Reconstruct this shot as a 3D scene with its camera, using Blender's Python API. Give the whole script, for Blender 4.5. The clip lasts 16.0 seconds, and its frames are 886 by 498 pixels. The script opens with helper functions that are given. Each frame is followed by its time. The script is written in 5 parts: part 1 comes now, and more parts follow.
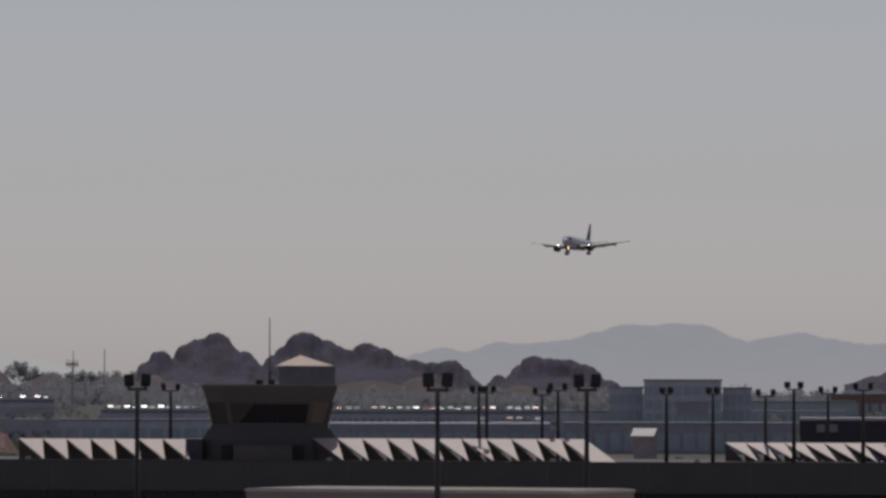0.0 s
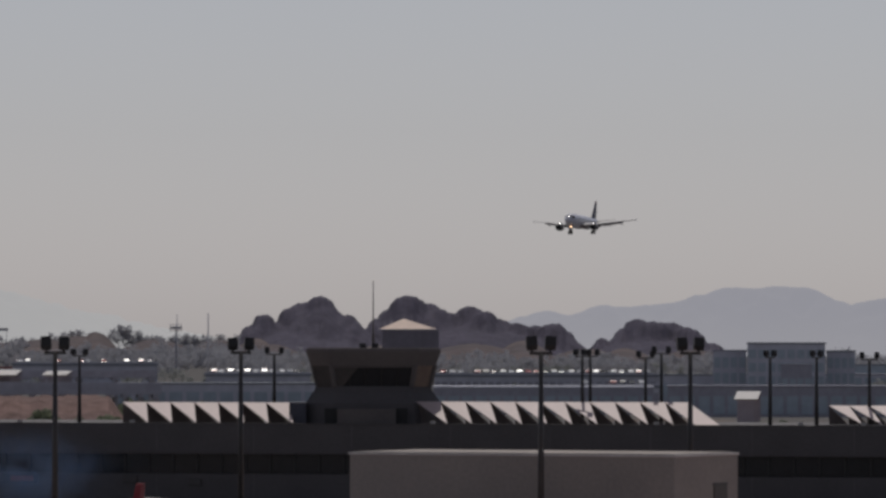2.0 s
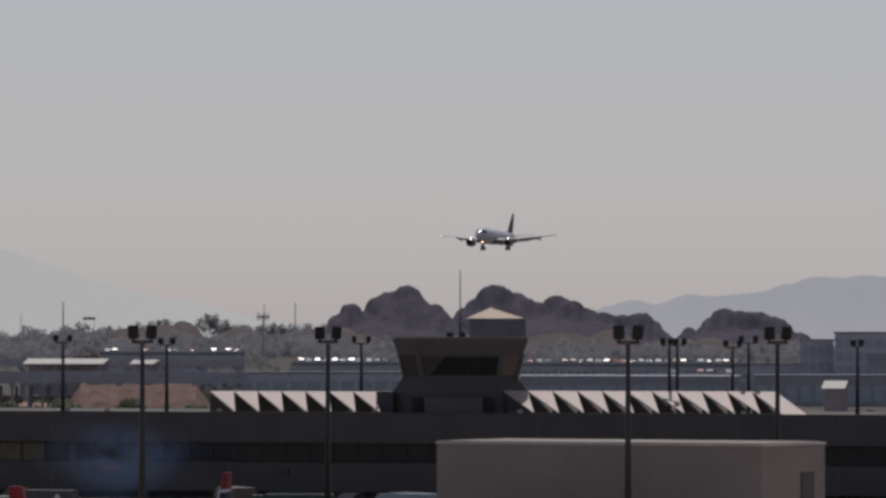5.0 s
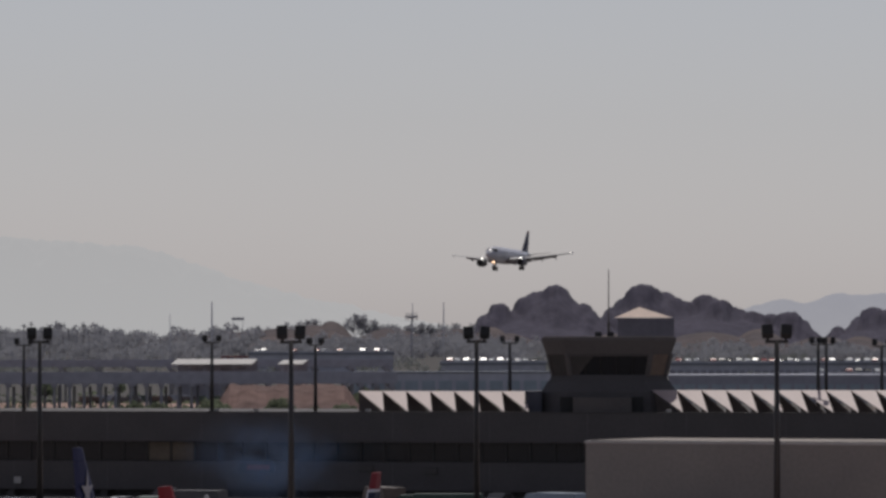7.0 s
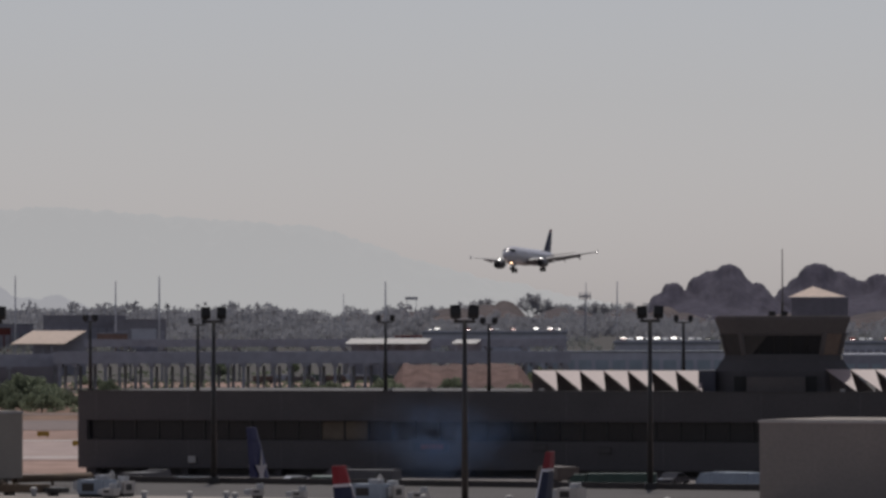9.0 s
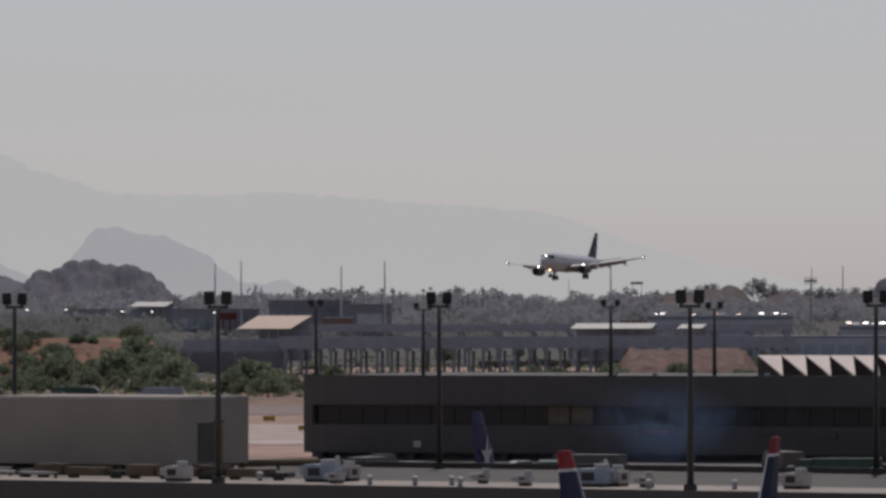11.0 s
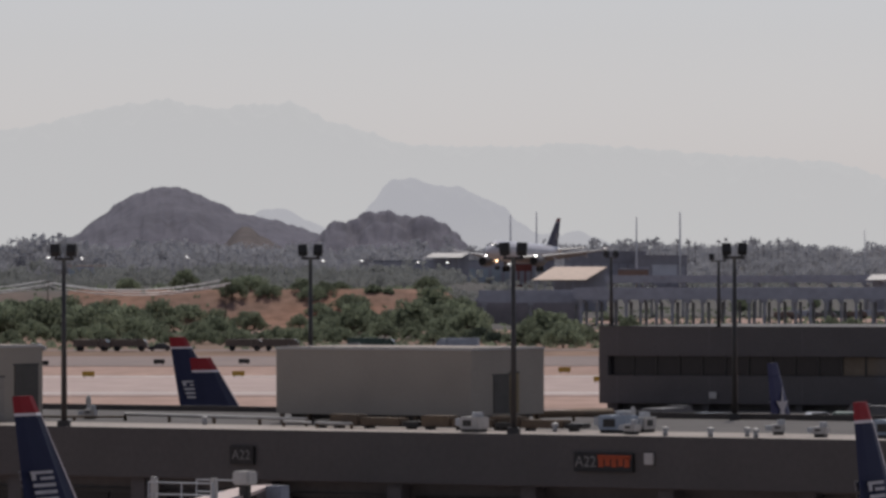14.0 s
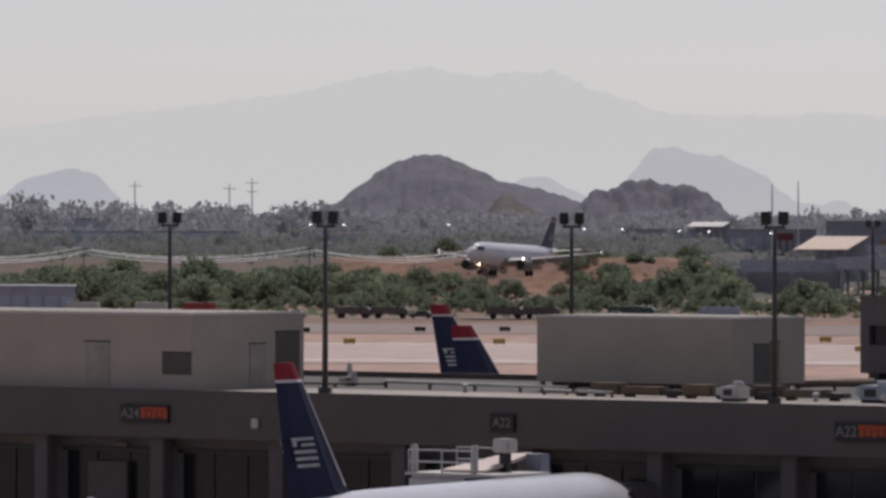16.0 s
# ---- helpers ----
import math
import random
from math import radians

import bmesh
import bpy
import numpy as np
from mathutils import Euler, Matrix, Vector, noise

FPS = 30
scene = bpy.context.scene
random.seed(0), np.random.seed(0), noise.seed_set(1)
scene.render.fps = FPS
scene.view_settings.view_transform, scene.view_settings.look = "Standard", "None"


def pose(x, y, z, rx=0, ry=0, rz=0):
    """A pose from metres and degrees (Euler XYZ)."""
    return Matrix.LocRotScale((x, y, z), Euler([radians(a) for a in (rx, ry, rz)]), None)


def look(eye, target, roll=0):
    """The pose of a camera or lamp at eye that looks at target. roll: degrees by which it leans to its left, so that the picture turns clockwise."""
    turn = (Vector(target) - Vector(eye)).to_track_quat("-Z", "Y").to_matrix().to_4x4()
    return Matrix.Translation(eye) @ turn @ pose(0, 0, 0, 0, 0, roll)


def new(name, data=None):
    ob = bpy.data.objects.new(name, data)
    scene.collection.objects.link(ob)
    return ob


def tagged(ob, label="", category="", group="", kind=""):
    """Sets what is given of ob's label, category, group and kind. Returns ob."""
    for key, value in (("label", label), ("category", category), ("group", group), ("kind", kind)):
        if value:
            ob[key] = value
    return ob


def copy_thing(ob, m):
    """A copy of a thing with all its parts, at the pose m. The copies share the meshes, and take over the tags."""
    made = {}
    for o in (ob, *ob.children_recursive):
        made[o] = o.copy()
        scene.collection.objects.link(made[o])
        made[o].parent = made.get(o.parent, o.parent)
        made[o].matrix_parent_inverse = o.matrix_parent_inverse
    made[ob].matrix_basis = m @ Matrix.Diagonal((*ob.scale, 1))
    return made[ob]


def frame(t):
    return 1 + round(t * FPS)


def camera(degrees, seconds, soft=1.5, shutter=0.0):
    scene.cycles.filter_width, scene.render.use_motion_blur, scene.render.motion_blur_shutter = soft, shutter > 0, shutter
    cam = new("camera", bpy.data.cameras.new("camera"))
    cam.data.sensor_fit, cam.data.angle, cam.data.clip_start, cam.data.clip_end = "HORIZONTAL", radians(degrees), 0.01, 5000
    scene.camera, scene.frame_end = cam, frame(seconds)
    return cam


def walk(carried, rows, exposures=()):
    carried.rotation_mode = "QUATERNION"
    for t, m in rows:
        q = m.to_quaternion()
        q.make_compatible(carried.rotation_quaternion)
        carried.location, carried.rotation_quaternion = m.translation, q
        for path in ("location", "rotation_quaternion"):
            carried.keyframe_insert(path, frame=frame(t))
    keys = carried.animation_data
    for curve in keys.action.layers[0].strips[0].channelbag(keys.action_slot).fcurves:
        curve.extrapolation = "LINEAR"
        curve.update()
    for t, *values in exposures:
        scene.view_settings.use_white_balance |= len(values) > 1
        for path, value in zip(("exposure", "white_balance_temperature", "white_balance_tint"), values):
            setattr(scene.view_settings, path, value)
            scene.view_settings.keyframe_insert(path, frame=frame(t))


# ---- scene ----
EYE = 17.7          # height of the camera over the apron
F = 11000.0         # bearings and drops below are in 1/11000 rad
HORIZON = 564.0
cam = camera(8.155, 16.0, 3.0)


def aim(pitch, yaw, roll):
    return pose(0, 0, EYE, 90 + pitch, 0, yaw) @ pose(0, 0, 0, 0, 0, roll)


# seconds, pitch, yaw, roll of the panning camera on its stand
PAN = [(0.0, 1.271, -4.720, 0.1), (0.5, 1.179, -4.463, 0.04), (1.0, 1.108, -4.051, 0.04), (1.5, 0.997, -3.943, 0.03),
       (2.0, 0.932, -3.768, 0.04), (2.5, 0.940, -3.645, 0.04), (3.0, 0.981, -3.557, 0.02), (5.5, 0.812, -2.613, 0.01),
       (6.0, 0.877, -2.234, -0.1), (6.5, 0.868, -2.086, -0.15), (7.0, 0.828, -1.599, -0.07), (7.5, 0.749, -0.948, 0.03),
       (8.0, 0.686, -0.706, -0.04), (8.5, 0.644, -0.295, 0.02), (9.0, 0.641, 0.0, -0.1), (9.5, 0.665, 0.654, -0.07),
       (12.0, 0.338, 2.893, -0.1), (12.5, 0.272, 3.471, -0.01), (13.0, 0.208, 4.117, -0.02), (13.5, 0.129, 4.535, -0.07),
       (14.0, 0.060, 4.800, -0.12), (14.5, -0.011, 5.182, 0.08), (15.0, -0.102, 5.766, 0.15), (15.5, -0.167, 6.488, 0.17),
       (16.0, -0.233, 7.208, 0.15)]
walk(cam, [(t, aim(p, y, r)) for t, p, y, r in PAN],
     exposures=[(0.0, -0.35), (1.5, -0.32), (2.5, -0.18), (3.0, -0.15), (5.5, -0.14), (9.0, -0.17), (9.7, -0.15), (12.0, 0.0), (12.5, 0.06), (14.0, 0.18), (14.5, 0.26), (16.0, 0.31)])

# ---- light ----
SUN_AZ, SUN_EL = 3.0, 55.0      # degrees clockwise from +y, and above the horizon
world = bpy.data.worlds.new("sky")
scene.world = world
world.use_nodes = True
wn = world.node_tree.nodes
sky = wn.new("ShaderNodeTexSky")
sky.sky_type = 'NISHITA'
sky.sun_disc = False
sky.sun_elevation, sky.sun_rotation = radians(SUN_EL), radians(SUN_AZ)
sky.air_density, sky.dust_density, sky.ozone_density = 1.0, 0.6, 1.0
wn["Background"].inputs[1].default_value = 0.06
haze = wn.new("ShaderNodeHueSaturation")       # a dust-laden, washed-out sky
haze.inputs["Saturation"].default_value = 0.42
world.node_tree.links.new(sky.outputs[0], haze.inputs["Color"])
dust = wn.new("ShaderNodeMix")
dust.data_type, dust.blend_type = 'RGBA', 'MULTIPLY'
dust.inputs[0].default_value, dust.inputs[7].default_value = 1.0, (0.972, 0.966, 1.082, 1)
world.node_tree.links.new(haze.outputs[0], dust.inputs[6])
world.node_tree.links.new(dust.outputs[2], wn["Background"].inputs[0])
sun = new("sun", bpy.data.lights.new("sun", 'SUN'))
sun.data.energy, sun.data.angle, sun.data.color = 2.5, radians(0.53), (1.0, 0.94, 0.88)
sa, se = radians(SUN_AZ), radians(SUN_EL)
sun.matrix_world = look((0, 0, 300), (-math.sin(sa) * math.cos(se) * 100, -math.cos(sa) * math.cos(se) * 100, 300 - math.sin(se) * 100))


# ---- materials ----
def mat(name, col, col2=None, rough=0.8, scale=0.5, bump=0.0, metal=0.0, fine=6.0, spread=0.12, each=0.0, spec=0.4, stretch=(1, 1, 1), leafy=0.0):
    """Two scales of noise between col and col2, fine relief, and a shade of its own for each object."""
    m = bpy.data.materials.new(name)
    m.use_nodes = True
    nt = m.node_tree
    n, l = nt.nodes, nt.links
    b = n["Principled BSDF"]
    col2 = col2 or tuple(c * 0.72 for c in col)
    tc, mp = n.new("ShaderNodeTexCoord"), n.new("ShaderNodeMapping")
    mp.inputs["Scale"].default_value = stretch
    l.new(tc.outputs["Object"], mp.inputs[0])
    n1, n2 = n.new("ShaderNodeTexNoise"), n.new("ShaderNodeTexNoise")
    n1.inputs["Scale"].default_value, n1.inputs["Detail"].default_value = scale, 6
    n2.inputs["Scale"].default_value, n2.inputs["Detail"].default_value = scale * fine, 4
    l.new(mp.outputs[0], n1.inputs[0]); l.new(mp.outputs[0], n2.inputs[0])
    r = n.new("ShaderNodeMapRange")
    r.inputs[1].default_value, r.inputs[2].default_value = 0.5 - 0.25, 0.5 + 0.25
    l.new(n1.outputs[0], r.inputs[0])
    mx = n.new("ShaderNodeMix"); mx.data_type = 'RGBA'
    mx.inputs[6].default_value, mx.inputs[7].default_value = (*col, 1), (*col2, 1)
    l.new(r.outputs[0], mx.inputs[0])
    hsv = n.new("ShaderNodeHueSaturation")
    l.new(mx.outputs[2], hsv.inputs["Color"])
    v = n.new("ShaderNodeMapRange")
    v.inputs[1].default_value, v.inputs[2].default_value = 0.25, 0.75
    v.inputs[3].default_value, v.inputs[4].default_value = 1 - spread, 1 + spread
    l.new(n2.outputs[0], v.inputs[0])
    if each:
        oi, ma, mm = n.new("ShaderNodeObjectInfo"), n.new("ShaderNodeMapRange"), n.new("ShaderNodeMath")
        ma.inputs[3].default_value, ma.inputs[4].default_value = 1 - each, 1 + each
        l.new(oi.outputs["Random"], ma.inputs[0])
        mm.operation = 'MULTIPLY'
        l.new(v.outputs[0], mm.inputs[0]); l.new(ma.outputs[0], mm.inputs[1])
        l.new(mm.outputs[0], hsv.inputs["Value"])
    else:
        l.new(v.outputs[0], hsv.inputs["Value"])
    l.new(hsv.outputs[0], b.inputs["Base Color"])
    b.inputs["Roughness"].default_value, b.inputs["Metallic"].default_value = rough, metal
    b.inputs["Specular IOR Level"].default_value = spec
    if bump:
        bp = n.new("ShaderNodeBump")
        bp.inputs["Strength"].default_value, bp.inputs["Distance"].default_value = 0.6, bump
        l.new(n2.outputs[0], bp.inputs["Height"]); l.new(bp.outputs[0], b.inputs["Normal"])
    if leafy:                 # thin leaves let light through
        tr, mi = n.new("ShaderNodeBsdfTranslucent"), n.new("ShaderNodeMixShader")
        mi.inputs[0].default_value = leafy
        l.new(hsv.outputs[0], tr.inputs[0])
        l.new(b.outputs[0], mi.inputs[1]); l.new(tr.outputs[0], mi.inputs[2])
        l.new(mi.outputs[0], n["Material Output"].inputs[0])
    return m


def glow(name, col, strength):
    m = bpy.data.materials.new(name)
    m.use_nodes = True
    b = m.node_tree.nodes["Principled BSDF"]
    b.inputs["Base Color"].default_value = (0.8, 0.8, 0.8, 1)
    b.inputs["Emission Color"].default_value, b.inputs["Emission Strength"].default_value = (*col, 1), strength
    return m


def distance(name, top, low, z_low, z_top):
    """A far range as a glowing backdrop: haze put into its emission, paler towards its foot."""
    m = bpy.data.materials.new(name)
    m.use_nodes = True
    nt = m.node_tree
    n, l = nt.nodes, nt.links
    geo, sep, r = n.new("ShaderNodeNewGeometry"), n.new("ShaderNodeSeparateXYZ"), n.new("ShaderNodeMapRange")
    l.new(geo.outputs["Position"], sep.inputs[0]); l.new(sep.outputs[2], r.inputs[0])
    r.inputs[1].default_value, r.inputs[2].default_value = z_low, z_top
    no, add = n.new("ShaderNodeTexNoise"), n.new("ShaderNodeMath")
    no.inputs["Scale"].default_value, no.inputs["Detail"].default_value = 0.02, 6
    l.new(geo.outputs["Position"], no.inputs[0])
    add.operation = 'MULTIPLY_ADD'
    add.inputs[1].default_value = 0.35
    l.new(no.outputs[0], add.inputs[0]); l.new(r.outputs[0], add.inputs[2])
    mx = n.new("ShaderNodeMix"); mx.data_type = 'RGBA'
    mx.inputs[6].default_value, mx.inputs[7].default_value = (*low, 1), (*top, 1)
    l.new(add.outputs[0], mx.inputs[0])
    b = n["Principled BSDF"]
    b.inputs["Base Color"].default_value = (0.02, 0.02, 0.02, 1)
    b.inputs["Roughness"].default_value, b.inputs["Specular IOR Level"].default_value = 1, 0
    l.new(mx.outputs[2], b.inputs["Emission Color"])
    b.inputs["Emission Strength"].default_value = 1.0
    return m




def land_cover():
    """Tan and orange river soil that gives way to grey-green scrubland further off, its tone bluer for haze."""
    m = mat("desert_ground", (0.30, 0.20, 0.155), (0.19, 0.15, 0.125), 0.95, 0.012, 0.0, fine=9, spread=0.3, stretch=(1, 0.25, 1), spec=0.0)
    nt = m.node_tree
    n, l = nt.nodes, nt.links
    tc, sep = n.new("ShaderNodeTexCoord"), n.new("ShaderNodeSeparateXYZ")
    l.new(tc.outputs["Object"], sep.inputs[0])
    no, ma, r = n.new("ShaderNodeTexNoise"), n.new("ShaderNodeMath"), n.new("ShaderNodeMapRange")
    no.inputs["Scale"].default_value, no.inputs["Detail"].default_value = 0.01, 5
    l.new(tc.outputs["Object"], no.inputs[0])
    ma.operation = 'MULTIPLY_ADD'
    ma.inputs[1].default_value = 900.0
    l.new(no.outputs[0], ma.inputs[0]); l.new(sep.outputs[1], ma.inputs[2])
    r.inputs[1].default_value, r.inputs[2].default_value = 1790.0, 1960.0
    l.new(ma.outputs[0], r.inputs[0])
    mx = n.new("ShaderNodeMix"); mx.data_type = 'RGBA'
    # Scrub tone with some haze blue put into it.
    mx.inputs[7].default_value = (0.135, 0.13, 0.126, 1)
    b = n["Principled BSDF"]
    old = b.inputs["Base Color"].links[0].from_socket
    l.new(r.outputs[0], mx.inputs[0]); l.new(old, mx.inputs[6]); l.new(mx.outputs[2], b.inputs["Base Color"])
    return m


DIRT = land_cover()
CONCRETE = mat("pale_concrete", (0.43, 0.335, 0.31), (0.36, 0.28, 0.255), 0.9, 0.02, fine=12, spread=0.12, stretch=(1, 0.3, 1), spec=0.15)
TAN_SOIL = mat("raked_tan_soil", (0.40, 0.275, 0.23), (0.30, 0.205, 0.17), 0.95, 0.02, fine=12, spread=0.2, stretch=(1, 0.3, 1), spec=0.1)
ASPHALT = mat("worn_asphalt", (0.215, 0.16, 0.145), (0.165, 0.125, 0.115), 0.9, 0.03, fine=10, stretch=(1, 0.3, 1))
RAMP = mat("shadow_dark_ramp", (0.21, 0.185, 0.175), (0.14, 0.125, 0.12), 0.9, 0.05, fine=10, spread=0.2)
STRIPE = mat("white_road_paint", (0.58, 0.54, 0.51), None, 0.8, 0.3)
FASCIA = mat("brown_grey_precast", (0.097, 0.088, 0.085), (0.08, 0.073, 0.07), 0.85, 0.25, 0.01, fine=14, spread=0.08)
FASCIA_DARK = mat("dark_precast", (0.101, 0.092, 0.092), (0.082, 0.075, 0.075), 0.85, 0.2, 0.01, fine=14, spread=0.08)
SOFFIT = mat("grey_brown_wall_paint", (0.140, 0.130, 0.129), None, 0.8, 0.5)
STUCCO = mat("beige_stucco", (0.345, 0.305, 0.26), (0.29, 0.257, 0.22), 0.9, 0.3, 0.004, fine=30, spread=0.06)
ROOFING = mat("pale_roof_coating", (0.34, 0.295, 0.265), (0.26, 0.225, 0.20), 0.9, 0.15, 0.005, fine=10, spread=0.15)
PARAPET = mat("dark_parapet_cap", (0.085, 0.072, 0.066), None, 0.7, 0.5)
GLASS = mat("dark_window_glass", (0.012, 0.014, 0.017), (0.02, 0.02, 0.024), 0.15, 0.2, spec=0.3)
GLASS_SHADE = mat("window_blind_and_lit_opening", (0.17, 0.135, 0.10), None, 0.8, 0.5)
ROOF_DARK = mat("dark_rear_roofing", (0.10, 0.09, 0.085), (0.07, 0.062, 0.058), 0.95, 0.3, 0.01, fine=12, spread=0.2)
FRAME = mat("dark_bronze_frame", (0.035, 0.032, 0.03), None, 0.5, 1.0)
WHITE_METAL = mat("white_painted_metal", (0.46, 0.44, 0.42), (0.37, 0.35, 0.33), 0.6, 0.6, fine=8)
# The pink of sunlit sheet metal is put into this base colour.
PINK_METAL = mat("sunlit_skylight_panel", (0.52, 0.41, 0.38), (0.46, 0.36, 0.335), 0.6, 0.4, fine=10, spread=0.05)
TAN_ROOF = mat("tan_metal_roof", (0.62, 0.47, 0.38), (0.52, 0.39, 0.31), 0.7, 0.1, spread=0.08)
GALV = mat("galvanised_steel", (0.42, 0.43, 0.45), (0.32, 0.33, 0.35), 0.45, 0.8, metal=0.5, fine=8)
BLUE_GREY = mat("blue_grey_sheet_metal", (0.30, 0.35, 0.42), (0.24, 0.28, 0.33), 0.6, 0.6)
RUST = mat("rusty_duct_paint", (0.16, 0.11, 0.07), (0.10, 0.075, 0.055), 0.8, 0.8)
POLE = mat("dark_bronze_pole", (0.05, 0.046, 0.044), (0.036, 0.033, 0.032), 0.5, 1.0)
LAMP_BODY = mat("black_floodlight_housing", (0.015, 0.015, 0.016), None, 0.5, 2.0)
LENS = mat("grey_lamp_lens", (0.18, 0.18, 0.18), None, 0.2, 1.0)
NAVY = mat("navy_aircraft_paint", (0.016, 0.021, 0.052), (0.013, 0.017, 0.043), 0.6, 0.5, spread=0.05, spec=0.12)
RED = mat("red_aircraft_paint", (0.22, 0.018, 0.025), None, 0.6, 0.5, spread=0.05, spec=0.12)
AIR_WHITE = mat("white_aircraft_paint", (0.56, 0.55, 0.58), (0.51, 0.50, 0.53), 0.2, 0.3, spread=0.03)
AIR_GREY = mat("grey_aircraft_paint", (0.36, 0.36, 0.38), None, 0.4, 0.4, spread=0.05)
AIR_DARK = mat("dark_engine_metal", (0.15, 0.145, 0.15), None, 0.45, 1.0, metal=0.2)
TYRE = mat("black_rubber", (0.018, 0.018, 0.018), None, 0.8, 2.0)
SKY_BLUE = mat("bright_blue_tail_paint", (0.022, 0.028, 0.085), None, 0.6, 0.5, spread=0.05, spec=0.12)
ORANGE = mat("orange_sign_lettering", (0.42, 0.07, 0.02), None, 0.6, 2.0)
SIGN_BLACK = mat("black_sign_face", (0.016, 0.015, 0.015), None, 0.5, 2.0)
SIGN_WHITE = mat("grey_white_lettering", (0.22, 0.21, 0.20), None, 0.6, 2.0)
# Purple-blue haze is mixed into both rock colours.
ROCK = mat("hazed_butte_rock", (0.085, 0.077, 0.105), (0.062, 0.057, 0.080), 0.95, 0.03, 1.0, fine=5, spread=0.25, spec=0.1)
ROCK_FAR = mat("hazed_hill_rock", (0.10, 0.094, 0.122), (0.078, 0.074, 0.098), 0.95, 0.015, 1.0, fine=6, spread=0.25)
SLOPE_TAN = mat("tan_knoll_rock", (0.15, 0.132, 0.128), (0.118, 0.106, 0.108), 0.95, 0.03, 0.5, fine=5, spread=0.2, spec=0.0)
SLOPE = mat("tan_mauve_slope_soil", (0.165, 0.138, 0.132), (0.115, 0.105, 0.112), 0.95, 0.02, 0.5, fine=5, spread=0.2, spec=0.0)
WIRE = mat("pale_aluminium_wire", (0.7, 0.68, 0.68), None, 0.4, 1.0)
BARK = mat("grey_bark", (0.10, 0.08, 0.06), None, 0.9, 3.0)
PALE_BARK = mat("pale_palm_bark", (0.30, 0.28, 0.27), None, 0.9, 3.0)
# Haze is put into the leaf colours: paler and greyer with distance.
LEAF = mat("hazed_green_leaves", (0.215, 0.245, 0.17), (0.175, 0.20, 0.14), 0.9, 0.6, each=0.18, spread=0.15, leafy=0.6, spec=0.1)
LEAF_MID = mat("hazed_olive_leaves", (0.345, 0.35, 0.33), (0.29, 0.295, 0.28), 0.95, 0.04, spread=0.1, leafy=0.4, spec=0.0)
LEAF_FAR = mat("hazed_far_leaves", (0.42, 0.415, 0.435), (0.37, 0.37, 0.39), 0.95, 0.04, each=0.1, spread=0.08, leafy=0.4, spec=0.0)
# Bridge and far building colours carry the haze: lighter and bluer than the bare surfaces.
BRIDGE = mat("hazed_bridge_concrete", (0.41, 0.40, 0.445), (0.35, 0.34, 0.38), 0.9, 0.1)
PIER = mat("hazed_pier_concrete", (0.42, 0.40, 0.41), None, 0.9, 0.3)
FAR_WALL = mat("hazed_blue_far_wall", (0.52, 0.52, 0.57), (0.46, 0.46, 0.51), 0.9, 0.05)
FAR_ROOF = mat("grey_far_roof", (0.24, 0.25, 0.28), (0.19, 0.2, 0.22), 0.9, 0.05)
FAR_DARK = mat("hazed_dark_far_wall", (0.35, 0.345, 0.385), (0.31, 0.30, 0.34), 0.9, 0.08)
FAR_GLASS = mat("hazed_teal_glazing", (0.36, 0.41, 0.46), (0.31, 0.36, 0.40), 0.3, 0.08)
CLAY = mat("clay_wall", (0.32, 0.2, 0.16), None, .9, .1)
FAR_BROWN = mat("hazed_brown_far_wall", (0.29, 0.275, 0.30), (0.25, 0.235, 0.26), 0.9, 0.08)
BRICK_RED = mat("dull_red_wall", (0.20, 0.06, 0.05), None, 0.9, 0.1)
CAR_PAINTS = [mat("car_paint_white", (0.7, 0.7, 0.7), None, 0.25, 1), mat("car_paint_silver", (0.4, 0.41, 0.43), None, 0.25, 1),
              mat("car_paint_dark", (0.04, 0.04, 0.05), None, 0.25, 1), mat("car_paint_red", (0.3, 0.03, 0.03), None, 0.25, 1)]
YELLOW = mat("yellow_marker_paint", (0.45, 0.28, 0.04), None, 0.7, 1)
GLOW_SPOT = glow("glow_spot", (1.0, 0.95, 0.88), 10.0)
NOSE_LIGHT = glow("nose_gear_light", (1.0, 0.62, 0.35), 7.0)
LOT_LIGHT = glow("far_lamp_glow", (1.0, 0.95, 0.9), 2.2)
SMOKE = bpy.data.materials.new("blue_exhaust_haze")
SMOKE.use_nodes = True
sn = SMOKE.node_tree.nodes
s_mix, s_clear, s_body = sn.new("ShaderNodeMixShader"), sn.new("ShaderNodeBsdfTransparent"), sn.new("ShaderNodeBsdfDiffuse")
s_body.inputs[0].default_value = (0.30, 0.42, 0.62, 1)
s_tc, s_map, s_ball, s_no, s_mul = (sn.new(k) for k in ("ShaderNodeTexCoord", "ShaderNodeMapping", "ShaderNodeTexGradient", "ShaderNodeTexNoise", "ShaderNodeMath"))
s_ball.gradient_type, s_mul.operation = 'SPHERICAL', 'MULTIPLY'
s_map.inputs["Scale"].default_value = (1 / 8.6, 0.08, 1 / 5.2)
s_no.inputs["Scale"].default_value, s_no.inputs["Detail"].default_value = 0.35, 4
s_thin = sn.new("ShaderNodeMapRange")
s_thin.inputs[1].default_value, s_thin.inputs[2].default_value, s_thin.inputs[4].default_value = 0.34, 0.7, 0.42
for a, b in ((s_tc.outputs["Object"], s_map.inputs[0]), (s_map.outputs[0], s_ball.inputs[0]), (s_tc.outputs["Object"], s_no.inputs[0]),
             (s_ball.outputs[1], s_mul.inputs[0]), (s_no.outputs[0], s_thin.inputs[0]), (s_thin.outputs[0], s_mul.inputs[1]), (s_mul.outputs[0], s_mix.inputs[0])):
    SMOKE.node_tree.links.new(a, b)
